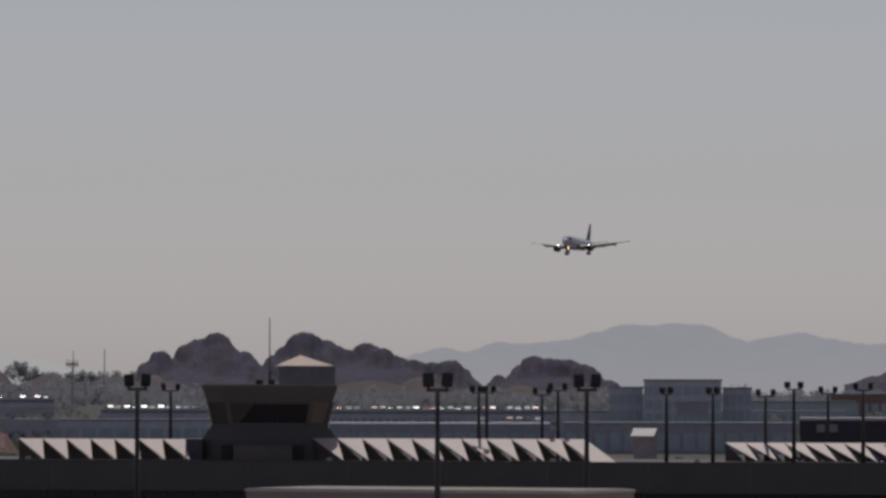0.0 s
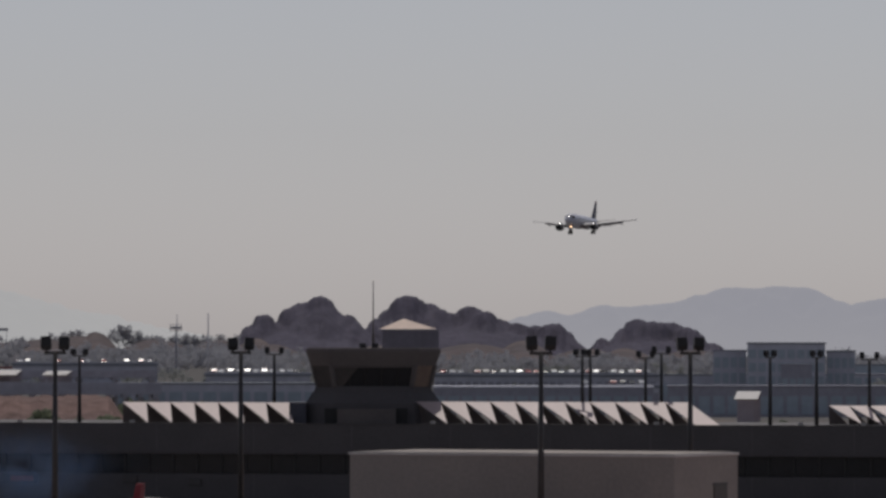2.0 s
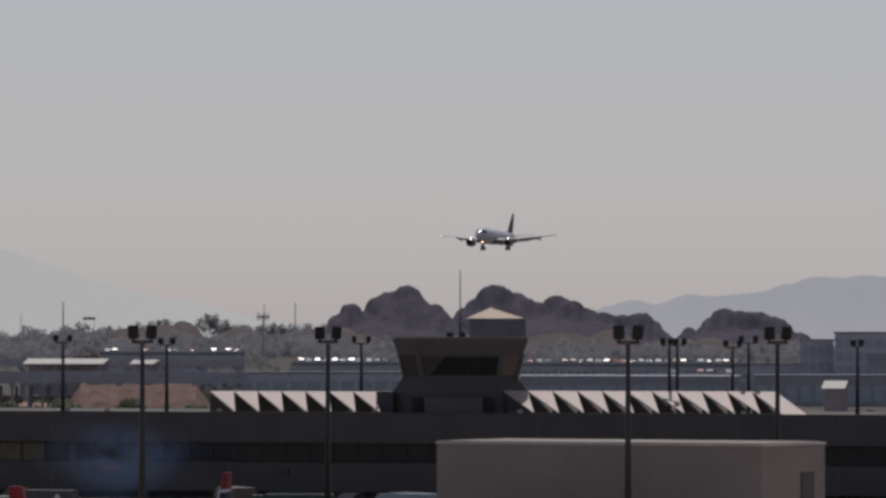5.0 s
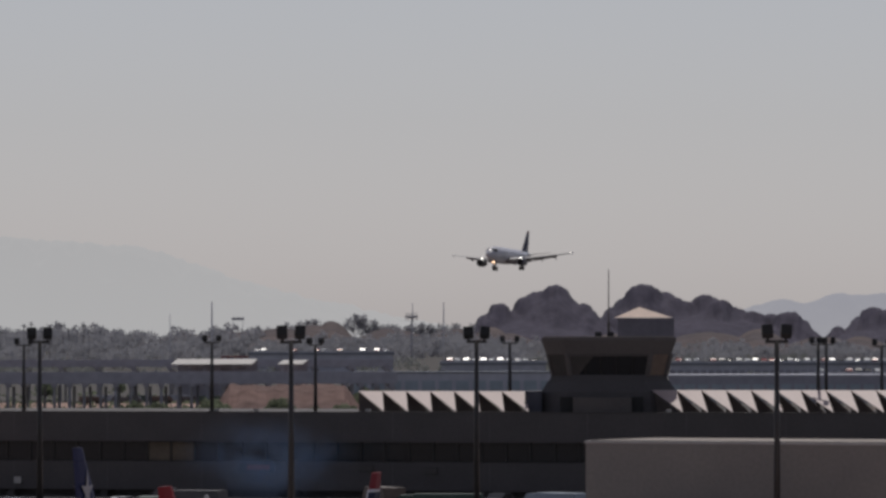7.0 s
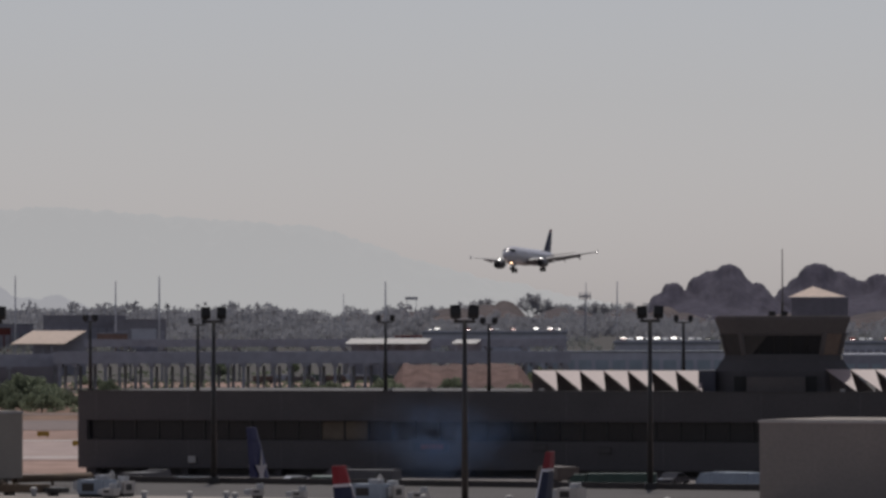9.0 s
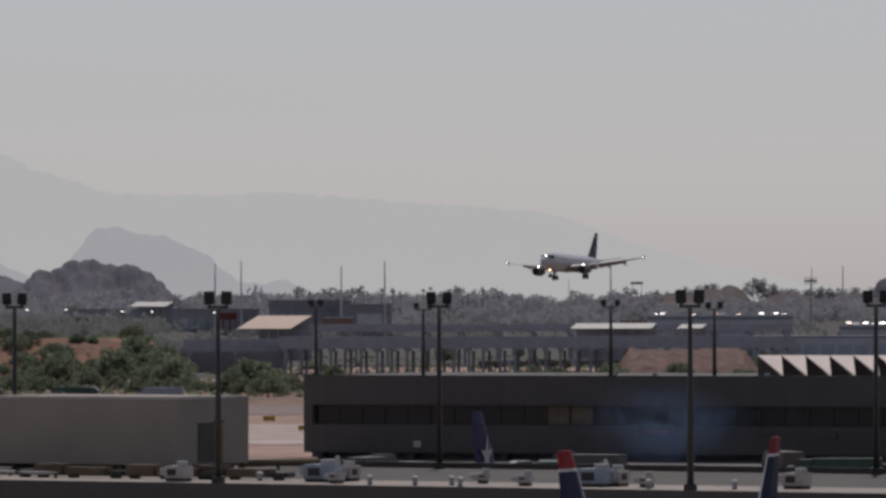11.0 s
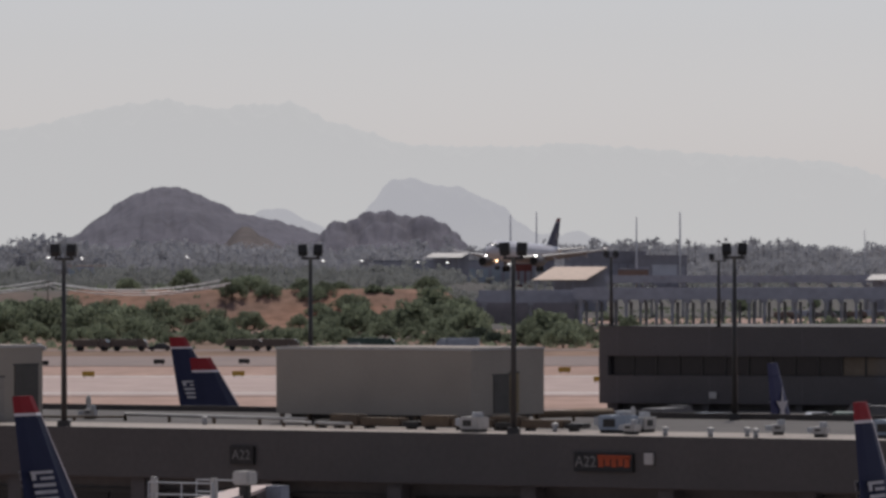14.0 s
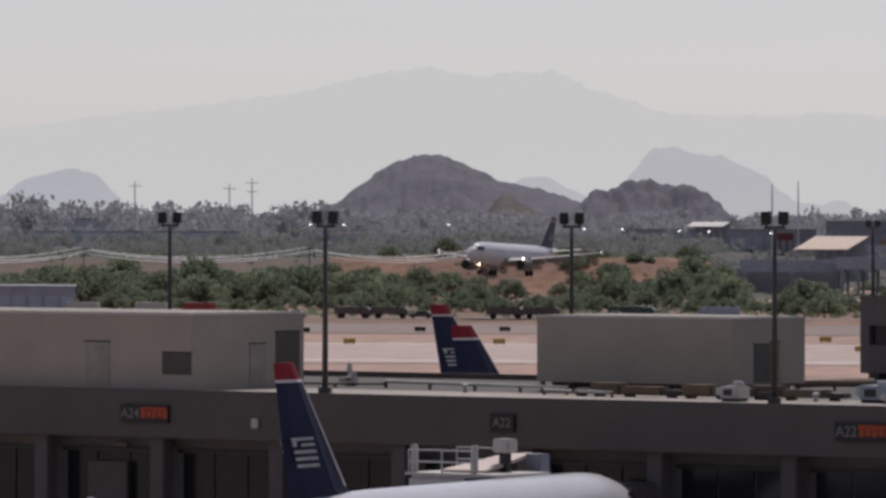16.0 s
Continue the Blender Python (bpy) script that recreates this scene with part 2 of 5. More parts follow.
SMOKE.node_tree.links.new(s_clear.outputs[0], s_mix.inputs[1])
SMOKE.node_tree.links.new(s_body.outputs[0], s_mix.inputs[2])
SMOKE.node_tree.links.new(s_mix.outputs[0], sn["Material Output"].inputs[0])


# ---- building helpers ----
def at(u, v, d):
    """The point at bearing u and drop v, d metres away along the level."""
    a = (u - 784) / F
    return Vector((d * math.sin(a), d * math.cos(a), EYE + (HORIZON - v) / F * d))


def lie(x, y):
    """Height of the ground: flat airfield, a river terrace behind a cut bank, rising gently further off."""
    d = math.hypot(x, y)
    s = min(1600.0, max(0.0, d - 1750))
    side = min(1.0, max(0.0, (x / max(d, 1.0) - 0.05) / 0.04))
    far = s * 0.0088 if s < 900 else 7.92 + (s - 900) * (0.0098 - 0.0045 * side)
    west = min(1.0, max(0.0, (-75 - (784 + F * math.atan2(x, max(y, 1.0)))) / 60))
    step = min(1.0, max(0.0, (d - 1482) / 38))
    return max(far, 9.2 * west * step * step * (3 - 2 * step))


def on_ground(u, d):
    p = at(u, HORIZON, d)
    p.z = lie(p.x, p.y)
    return p


def part(name, bm, material, parent=None, label=""):
    me = bpy.data.meshes.new(name)
    bm.normal_update()
    bm.to_mesh(me)
    bm.free()
    me.materials.append(material)
    ob = new(name, me)
    if parent:
        ob.parent = parent
    return tagged(ob, label)


def smooth(ob):
    for p in ob.data.polygons:
        p.use_smooth = True
    return ob


def box(bm, x0, y0, z0, x1, y1, z1, bev=0.0):
    r = bmesh.ops.create_cube(bm, size=1.0)
    vs = r["verts"]
    for v in vs:
        v.co = Vector((x0 + (v.co.x + .5) * (x1 - x0), y0 + (v.co.y + .5) * (y1 - y0), z0 + (v.co.z + .5) * (z1 - z0)))
    if bev:
        es = list({e for v in vs for e in v.link_edges})
        bmesh.ops.bevel(bm, geom=es, offset=bev, segments=2, affect='EDGES')
    return bm


def boxbm(*a):
    return box(bmesh.new(), *a)


def tube(bm, a, b, r0, r1=None, seg=10):
    """A capped, tapered rod from a to b."""
    a, b = Vector(a), Vector(b)
    r1 = r0 if r1 is None else r1
    d = b - a
    q = d.to_track_quat('Z', 'Y').to_matrix().to_4x4()
    bmesh.ops.create_cone(bm, cap_ends=True, segments=seg, radius1=r0, radius2=r1, depth=d.length,
                          matrix=Matrix.Translation((a + b) / 2) @ q)
    return bm


def loft(bm, rings, cap=True):
    """Rings of equal count, joined in order."""
    vs = [[bm.verts.new(p) for p in ring] for ring in rings]
    k = len(vs[0])
    for a, b in zip(vs, vs[1:]):
        for i in range(k):
            bm.faces.new((a[i], a[(i + 1) % k], b[(i + 1) % k], b[i]))
    if cap:
        bm.faces.new(vs[0][::-1])
        bm.faces.new(vs[-1])
    bmesh.ops.recalc_face_normals(bm, faces=bm.faces)
    return bm


def slab(bm, pts, thick):
    """A plate of the given outline, thickened along its normal to both sides."""
    n = (Vector(pts[1]) - Vector(pts[0])).cross(Vector(pts[2]) - Vector(pts[0])).normalized() * thick / 2
    return loft(bm, [[Vector(p) - n for p in pts], [Vector(p) + n for p in pts]])


def empty(name, m, label, category, group="", kind=""):
    e = new(name)
    e.matrix_basis = m
    return tagged(e, label, category, group, kind)


def structure(name, bm, material, label, category, m=None):
    ob = part(name, bm, material)
    if m is not None:
        ob.matrix_basis = m
    return tagged(ob, label, category, "", "structure")


def words(text, size, m, material, parent, name="lettering"):
    """Letters of the built-in font as a thin mesh in the plane x, z of its parent."""
    cu = bpy.data.curves.new(name, 'FONT')
    cu.body, cu.size, cu.extrude, cu.align_x, cu.align_y = text, size, 0.01, 'CENTER', 'CENTER'
    tmp = bpy.data.objects.new(name, cu)
    scene.collection.objects.link(tmp)
    bpy.context.view_layer.update()
    me = bpy.data.meshes.new_from_object(tmp.evaluated_get(bpy.context.evaluated_depsgraph_get()))
    bpy.data.objects.remove(tmp)
    me.transform(m)
    me.materials.clear()
    me.materials.append(material)
    ob = new(name, me)
    ob.parent = parent
    return ob


# ---- ground ----
def ground_sheet():
    bm = bmesh.new()
    ys = [-300, -60, 60, 200, 400, 700, 1000, 1300, 1400, 1450] + [1475 + 5 * i for i in range(13)] + [1570, 1640, 1700, 1750, 1800, 1900, 2000, 2200, 2450, 2650, 2900, 3200, 3600, 4100, 4600, 5200, 6500]
    xs = [-2500, -1400, -900, -600] + [-480 + 12 * i for i in range(45)] + [60, 120, 250, 400, 600, 900, 1400, 2500]
    grid = [[bm.verts.new((x, y, lie(x, max(y, 0)) if y > 0 else 0)) for x in xs] for y in ys]
    for a, b in zip(grid, grid[1:]):
        for i in range(len(xs) - 1):
            bm.faces.new((a[i], a[i + 1], b[i + 1], b[i]))
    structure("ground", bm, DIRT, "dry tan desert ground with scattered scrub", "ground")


def strip(name, y0, y1, z, material, label, x0=-700, x1=700, slope=0.0):
    bm = bmesh.new()
    loft(bm, [[(x0, y0 - slope * x0, zz), (x1, y0 - slope * x1, zz), (x1, y1 - slope * x1, zz), (x0, y1 - slope * x0, zz)] for zz in (-0.2, z)])
    return structure(name, bm, material, label, name.split("_")[0])


ground_sheet()
strip("apron", -100, 712, 0.05, CONCRETE, "pale concrete aircraft apron")
# Dark strip whose colour stands for shadow and clutter before the far concourse.
strip("ramp", 430, 703, 0.07, RAMP, "aircraft ramp, darkened in colour for shadow and clutter", -38, 300)
strip("taxiway_verge", 716, 775, 0.04, TAN_SOIL, "raked tan soil verge beside the taxiway")
strip("taxiway", 779, 905, 0.06, CONCRETE, "pale sunlit concrete taxiway")
strip("runway_verge", 909, 985, 0.04, TAN_SOIL, "pinkish bare soil strip beside the runway")
strip("runway", 990, 1085, 0.06, ASPHALT, "dark worn asphalt runway")
strip("river_bed", 1605, 1725, 0.05, TAN_SOIL, "pale dry river bed behind the bridge piers", -105, 45)
strip("river_track", 1418, 1466, 0.05, TAN_SOIL, "pale dirt track at the foot of the cut bank", -330, -40)
strip("perimeter_road", 1150, 1166, 0.05, ASPHALT, "grey airfield perimeter road")
for y, x0, x1 in ((792, -700, 700), (903, -700, 700)):
    strip("edge_line", y, y + 5, 0.075, STRIPE, "white painted taxiway edge line", x0, x1)


# ---- hills and ranges ----
def ridge(name, pts, d, depth, material, label, rough=3.0, step=3.0, seed=0, base=None):
    """A ridge whose skyline runs through the few named summits and saddles (bearing, drop), worn by noise, with a broad foot."""
    us = [p[0] for p in pts]
    n = int((us[-1] - us[0]) / step)
    U = np.linspace(us[0], us[-1], n)
    vs = [p[1] for p in pts]
    idx = np.clip(np.searchsorted(us, U, side="right") - 1, 0, len(us) - 2)
    f = (U - np.take(us, idx)) / (np.take(us, idx + 1) - np.take(us, idx))
    f = 0.45 * f + 0.55 * f * f * (3 - 2 * f)
    V = np.take(vs, idx) * (1 - f) + np.take(vs, idx + 1) * f
    k = np.hanning(7); k /= k.sum()
    V = np.convolve(np.pad(V, 3, mode="edge"), k, "valid")
    bm = bmesh.new()
    rows = []
    prof = [(-1 + i / 22, math.sin(math.pi / 2 * i / 22) ** 1.35) for i in range(23)] + [(0.4, 0.7), (1.0, 0.0)]
    for f, h in prof:
        row = []
        for u, v in zip(U, V):
            dd = d + f * depth
            p = at(u, HORIZON, dd)
            foot = (base if base is not None else lie(p.x, p.y)) - 4
            top = EYE + (HORIZON - v) / F * d
            w = noise.fractal(Vector((u * 0.05 + seed, f * 9.0, seed)), 0.9, 2.1, 5) * rough * d / F
            ww = noise.fractal(Vector((u * 0.025 + seed, f * 5.0, seed + 9)), 0.9, 2.1, 4) * 0.1 * (1 if 0 < h < 1 else 0)
            z = foot + (top - foot) * max(0.0, min(1.0, h + ww)) + w * (0.4 + h)
            row.append(bm.verts.new((p.x, p.y, z)))
        rows.append(row)
    for a, b in zip(rows, rows[1:]):
        for i in range(len(U) - 1):
            bm.faces.new((a[i], a[i + 1], b[i + 1], b[i]))
    bmesh.ops.recalc_face_normals(bm, faces=bm.faces)
    ob = part(name, bm, material)
    return smooth(tagged(ob, label, "hill" if "range" not in name else "mountain range", "", "structure"))


# Haze tones of the ranges, given as emission colours.
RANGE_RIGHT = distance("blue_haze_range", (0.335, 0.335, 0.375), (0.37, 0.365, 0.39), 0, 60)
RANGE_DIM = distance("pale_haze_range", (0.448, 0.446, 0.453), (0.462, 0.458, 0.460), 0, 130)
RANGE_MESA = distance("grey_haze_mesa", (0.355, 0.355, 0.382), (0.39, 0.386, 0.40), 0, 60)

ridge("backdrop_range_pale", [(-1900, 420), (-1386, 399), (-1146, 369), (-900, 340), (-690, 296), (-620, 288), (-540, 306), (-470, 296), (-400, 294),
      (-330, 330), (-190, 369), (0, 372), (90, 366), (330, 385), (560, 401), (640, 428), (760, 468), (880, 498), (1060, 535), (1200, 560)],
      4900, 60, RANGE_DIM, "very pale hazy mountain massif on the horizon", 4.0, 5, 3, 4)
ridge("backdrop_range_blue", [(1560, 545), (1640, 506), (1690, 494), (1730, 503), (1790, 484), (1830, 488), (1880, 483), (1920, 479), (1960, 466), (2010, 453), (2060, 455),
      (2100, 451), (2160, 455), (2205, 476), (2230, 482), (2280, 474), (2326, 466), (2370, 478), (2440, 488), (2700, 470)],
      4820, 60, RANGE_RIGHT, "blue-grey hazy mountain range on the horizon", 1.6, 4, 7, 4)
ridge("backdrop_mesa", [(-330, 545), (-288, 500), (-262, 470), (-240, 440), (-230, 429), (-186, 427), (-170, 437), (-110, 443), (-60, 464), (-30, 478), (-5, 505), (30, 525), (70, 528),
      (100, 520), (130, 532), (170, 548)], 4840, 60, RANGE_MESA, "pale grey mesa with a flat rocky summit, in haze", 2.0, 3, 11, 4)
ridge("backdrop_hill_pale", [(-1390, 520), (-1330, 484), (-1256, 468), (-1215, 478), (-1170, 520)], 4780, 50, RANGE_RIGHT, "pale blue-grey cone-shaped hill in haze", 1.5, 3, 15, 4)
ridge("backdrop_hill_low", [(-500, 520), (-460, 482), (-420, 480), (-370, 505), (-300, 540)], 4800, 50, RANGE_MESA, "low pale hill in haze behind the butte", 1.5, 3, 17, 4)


def butte(name, u0, u1, d, knobs, talus, material, label, seed, foot_v=584):
    """A sandstone butte: steep rounded knobs (bearing, drop of the top, half width) that stand on a sloping apron."""
    foot = EYE + (HORIZON - foot_v) / F * d
    k = d / F
    bm, grid = bmesh.new(), []
    n, m = int((u1 - u0) / 2.2), 46
    tu, tv, tw = talus
    for j in range(m + 1):
        f = j / m * 2 - 1
        row = []
        for i in range(n + 1):
            u = u0 + (u1 - u0) * i / n
            w1 = noise.fractal(Vector((u * .035 + seed, f * 3.2, seed)), .9, 2.1, 5)
            w2 = noise.fractal(Vector((u * .11, f * 9 + seed, seed + 4)), .8, 2.2, 4)
            uu, ff = u + w1 * 3.2, f + w1 * .07
            ap = max(0.0, 1 - math.hypot((u - tu) / tw, f))
            z = (foot_v - tv) * (1 - (1 - ap) ** 1.8) * 1.15
            for q, (ku, kv, kw) in enumerate(knobs):
                fo = ((q * 37) % 5 - 2) * .05
                r = math.hypot((uu - ku) / kw, (ff - fo) / (.05 + kw * .0035))
                z = max(z, foot_v - kv - kw * .72 * (1 - math.sqrt(1 - min(1, r) ** 2)) - max(0, r - 1) * kw * .9)
            p = at(u, HORIZON, d + f * 150)
            row.append(bm.verts.new((p.x, p.y, foot - 3 + max(0, z + w1 * 1.6 + w2 * 2.2 * min(1, z / 20)) * k + 3 * min(1, z))))
        grid.append(row)
    for a, b in zip(grid, grid[1:]):
        for i in range(n):
            bm.faces.new((a[i], a[i + 1], b[i + 1], b[i]))
    return smooth(tagged(part(name, bm, material), label, "hill", "", "structure"))


def foothill(name, u0, u1, d, humps, material, label, seed, foot_v=590):
    """A low worn slope: broad humps (bearing, drop of the top, half width)."""
    foot, k = EYE + (HORIZON - foot_v) / F * d, d / F
    bm, grid = bmesh.new(), []
    n, m = int((u1 - u0) / 4), 24
    for j in range(m + 1):
        f = j / m * 2 - 1
        row = []
        for i in range(n + 1):
            u = u0 + (u1 - u0) * i / n
            w = noise.fractal(Vector((u * .03 + seed, f * 2.5, seed)), .9, 2.1, 5)
            z = 0.0
            for hu, hv, hw in humps:
                r = math.hypot((u - hu) / hw, f * .9)
                z = max(z, (foot_v - hv) * (math.cos(min(1, r) * math.pi) * .5 + .5))
            p = at(u, HORIZON, d + f * 160)
            row.append(bm.verts.new((p.x, p.y, foot + (z + w * 2.0) * k - 3 * max(0.0, 1 - z / 8))))
        grid.append(row)
    for a, b in zip(grid, grid[1:]):
        for i in range(n):
            bm.faces.new((a[i], a[i + 1], b[i + 1], b[i]))
    return smooth(tagged(part(name, bm, material), label, "hill", "", "structure"))


butte("butte_round", 1085, 1415, 3300, [(1191, 502, 19), (1250, 487, 36), (1264, 479, 34), (1289, 469, 25), (1305, 488, 20), (1339, 502, 15), (1322, 507, 26), (1228, 508, 24), (1170, 522, 22)],
      (1262, 529, 178), ROCK, "dark red-brown rounded sandstone butte", 21)
butte("butte_long", 1310, 1790, 3400, [(1446, 469, 33), (1418, 490, 26), (1478, 480, 27), (1498, 491, 24), (1555, 487, 27), (1580, 496, 26), (1520, 498, 24), (1605, 509, 28), (1640, 517, 30), (1668, 520, 26),
      (1702, 517, 28), (1724, 532, 18), (1394, 508, 20)], (1540, 529, 255), ROCK, "long dark sandstone butte with rounded knobs", 25)
butte("butte_small", 1740, 2030, 3400, [(1789, 543, 13), (1852, 509, 25), (1832, 524, 22), (1882, 514, 34), (1910, 515, 30), (1938, 524, 26), (1954, 534, 18), (1980, 551, 26)],
      (1880, 549, 160), ROCK, "small dark flat-topped sandstone butte", 29)
ridge("butte_edge", [(2400, 560), (2450, 545), (2500, 530), (2560, 540)], 3400, 200, ROCK, "dark rocky hillside", 3.0, 2.0, 30)
foothill("foothill_tan", 1120, 2060, 3080, [(1200, 555, 130), (1400, 556, 160), (1560, 553, 170), (1650, 547, 90), (1760, 562, 120), (1830, 561, 90), (1950, 564, 120)], SLOPE,
         "bare tan and mauve slope at the foot of the buttes", 51)
foothill("knoll_tan", -580, -400, 3420, [(-487, 512, 62), (-475, 527, 85)], SLOPE_TAN, "small tan rocky knoll before a dark hill", 61, 560)
foothill("foothill_west", 480, 1240, 3200, [(640, 556, 170), (800, 545, 160), (895, 533, 75), (860, 539, 110), (1000, 546, 150), (1110, 546, 120), (1175, 544, 80), (720, 551, 150)], SLOPE,
         "low brown hill grown with scattered trees", 55)
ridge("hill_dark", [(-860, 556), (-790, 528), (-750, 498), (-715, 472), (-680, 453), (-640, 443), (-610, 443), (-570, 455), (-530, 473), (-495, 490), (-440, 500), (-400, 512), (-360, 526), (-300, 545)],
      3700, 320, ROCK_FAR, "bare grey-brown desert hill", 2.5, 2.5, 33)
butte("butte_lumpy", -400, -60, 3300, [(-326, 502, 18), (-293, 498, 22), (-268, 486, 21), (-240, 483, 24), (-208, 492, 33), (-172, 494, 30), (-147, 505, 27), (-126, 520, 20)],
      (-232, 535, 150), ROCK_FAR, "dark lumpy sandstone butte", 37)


# ---- near concourse (its face runs 29 degrees off the view) ----
TURN = 29.0
E_DIR = Vector((math.cos(radians(TURN)), -math.sin(radians(TURN)), 0))
N_DIR = Vector((math.sin(radians(TURN)), math.cos(radians(TURN)), 0))
NEAR_A = at(-668, HORIZON, 308)
NEAR_A.z = 0
NEAR = Matrix.Translation(NEAR_A) @ pose(0, 0, 0, 0, 0, -TURN)
ROOF_Z = 9.2


def along(u, w=0.0):
    """Distance along the concourse face at bearing u, w metres behind the face."""
    a = (u - 784) / F
    p = NEAR_A + N_DIR * w
    return (p.y * math.sin(a) - p.x * math.cos(a)) / (E_DIR.x * math.cos(a) - E_DIR.y * math.sin(a))


def near_at(u, w, z=ROOF_Z):
    return NEAR @ pose(along(u, w), w, z)


def near_concourse():
    c = empty("concourse", NEAR, "brown-grey precast airport concourse with a pale flat roof and dark gate windows", "concourse", "", "structure")
    x0, x1, deep = -75.0, 75.0, 30.0
    part("roof", boxbm(x0, 0.3, ROOF_Z - 0.5, x1, 9.0, ROOF_Z - 0.06), ROOFING, c, "pale coated flat roof")
    part("roof", boxbm(x0, 9.0, ROOF_Z - 0.5, x1, deep - 0.3, ROOF_Z - 0.06), ROOF_DARK, c, "dark rear roof field")
    part("fascia", boxbm(x0, 0, 6.75, x1, 0.3, ROOF_Z, 0.03), FASCIA, c)
    part("rear_parapet", boxbm(x0, deep - 0.3, 0, x1, deep, ROOF_Z + 0.25, 0.03), PARAPET, c, "dark rear parapet")
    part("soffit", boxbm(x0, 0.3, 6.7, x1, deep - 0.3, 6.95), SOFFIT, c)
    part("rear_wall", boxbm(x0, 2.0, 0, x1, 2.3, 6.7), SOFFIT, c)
    col0 = along(-1321)
    k = int((x0 - col0) / 7.7)
    while col0 + k * 7.7 < x1:
        x = col0 + k * 7.7
        if x > x0 + 1:
            part("column", boxbm(x - 0.45, 0.5, 0, x + 0.45, 1.3, 6.72, 0.04), FASCIA_DARK, c)
            for j in range(3):
                part("window_pane", boxbm(x + 0.7 + j * 2.15, 1.86, 1.2, x + 2.7 + j * 2.15, 1.96, 5.9), GLASS, c)
            part("transom", boxbm(x + 0.45, 1.7, 5.9, x + 7.25, 2.0, 6.1), FRAME, c)
        k += 1
    # Window light under the soffit is given as pale slab colour.
    for u, w, h in ((-1340, 1.6, 1.4), (-1180, 1.5, .5), (-1105, 1.5, .5)):
        x = along(u, 1.7)
        part("lit_opening", boxbm(x, 1.62, 6.15, x + w * .6, 1.7, 6.15 + h * .4), GLASS_SHADE, c, "pale slab painted as a lit opening under the soffit")
    x = along(-1236, 1)
    part("service_door", boxbm(x, 1.4, 1.0, x + 2.6, 1.68, 5.4, 0.03), FASCIA, c, "plain brown-grey service panel")
    return c


def penthouse(u_left, u_corner, side, w, high, features, label, lift=0.0, stucco=STUCCO):
    """A stuccoed roof house; features: (face, start, width, height, material, label)."""
    xa, xb = along(u_left, w), along(u_corner, w)
    p = empty("roof_house", NEAR @ pose(xa, w, ROOF_Z - 0.06 + lift), label, "roof house", "roof houses on the concourse")
    lx = xb - xa
    if lift:
        n = int(lx / 1.6)
        for i in range(n + 1):
            x = .2 + i * (lx - .4) / n
            part("leg", boxbm(x - .09, .15, -lift, x + .09, .35, 0), RUST, p)
            part("leg", boxbm(x - .09, side - .35, -lift, x + .09, side - .15, 0), RUST, p)
        part("under_frame", boxbm(.3, .9, -lift, lx - .3, side - .9, -.02), PARAPET, p, "dark steel under-frame")
    part("wall_block", boxbm(0, 0, 0, lx, side, high - 0.12), stucco, p)
    part("coping", boxbm(-0.06, -0.06, high - 0.12, lx + 0.06, side + 0.06, high, 0.02), WHITE_METAL, p, "thin pale metal coping")
    part("roof_top", boxbm(0.2, 0.2, high, lx - 0.2, side - 0.2, high + 0.03), ROOFING, p)
    for face, s, wd, z0, z1, m, lb in features:
        if face == "front":
            o = part("door" if z0 < .5 else "louvre", boxbm(s, -0.05, z0, s + wd, 0.02, z1, 0.015), m, p, lb)
            part("frame", boxbm(s - 0.08, -0.03, z1, s + wd + 0.08, 0.02, z1 + 0.08), FRAME, o)
        else:
            o = part("door" if z0 < .5 else "louvre", boxbm(lx - 0.02, s, z0, lx + 0.05, s + wd, z1, 0.015), m, p, lb)
            part("frame", boxbm(lx - 0.02, s - 0.08, z1, lx + 0.03, s + wd + 0.08, z1 + 0.08), FRAME, o)
    return p


def gate_sign(u, text, wide, orange, label):
    s = empty("gate_sign", NEAR @ pose(along(u), -0.13, 7.95), label, "sign", "gate signs on the fascia")
    part("panel", boxbm(-wide / 2, -0.07, -0.45, wide / 2, 0.13, 0.45, 0.03), SIGN_BLACK, s)
    up = pose(0, 0, 0, 90)
    if orange:
        words(text, 0.72, Matrix.Translation((-wide / 2 + 0.68, -0.085, 0)) @ up, SIGN_WHITE, s)
        bm = bmesh.new()
        for i in range(5):
            box(bm, -wide / 2 + 1.4 + i * 0.36, -0.09, -0.22 + 0.05 * (i % 2), -wide / 2 + 1.68 + i * 0.36, -0.072, 0.26)
        box(bm, -wide / 2 + 1.35, -0.09, 0.16, wide / 2 - 0.12, -0.074, 0.34)
        part("emblem", bm, ORANGE, s, "orange lettering shapes")
    else:
        words(text, 0.66, Matrix.Translation((0, -0.085, 0)) @ up, SIGN_WHITE, s)
    return s


near_concourse()
DOOR = mat("grey_metal_door", (0.30, 0.27, 0.24), None, 0.6, 1.0)
DOOR_DARK = mat("dark_louvred_door", (0.075, 0.068, 0.06), None, 0.6, 1.0)
DOOR_TAN = mat("faded_yellow_door", (0.26, 0.19, 0.09), None, 0.7, 1.0)
penthouse(-433, -88, 6.7, 12.0, 3.4, [("side", 2.0, 1.4, 0.1, 2.0, DOOR_DARK, "dark recessed doorway"), ("side", 3.5, .8, 0.1, 2.1, DOOR_TAN, "faded yellow door leaf")],
          "beige stucco penthouse raised on legs on the concourse roof", 0.5)
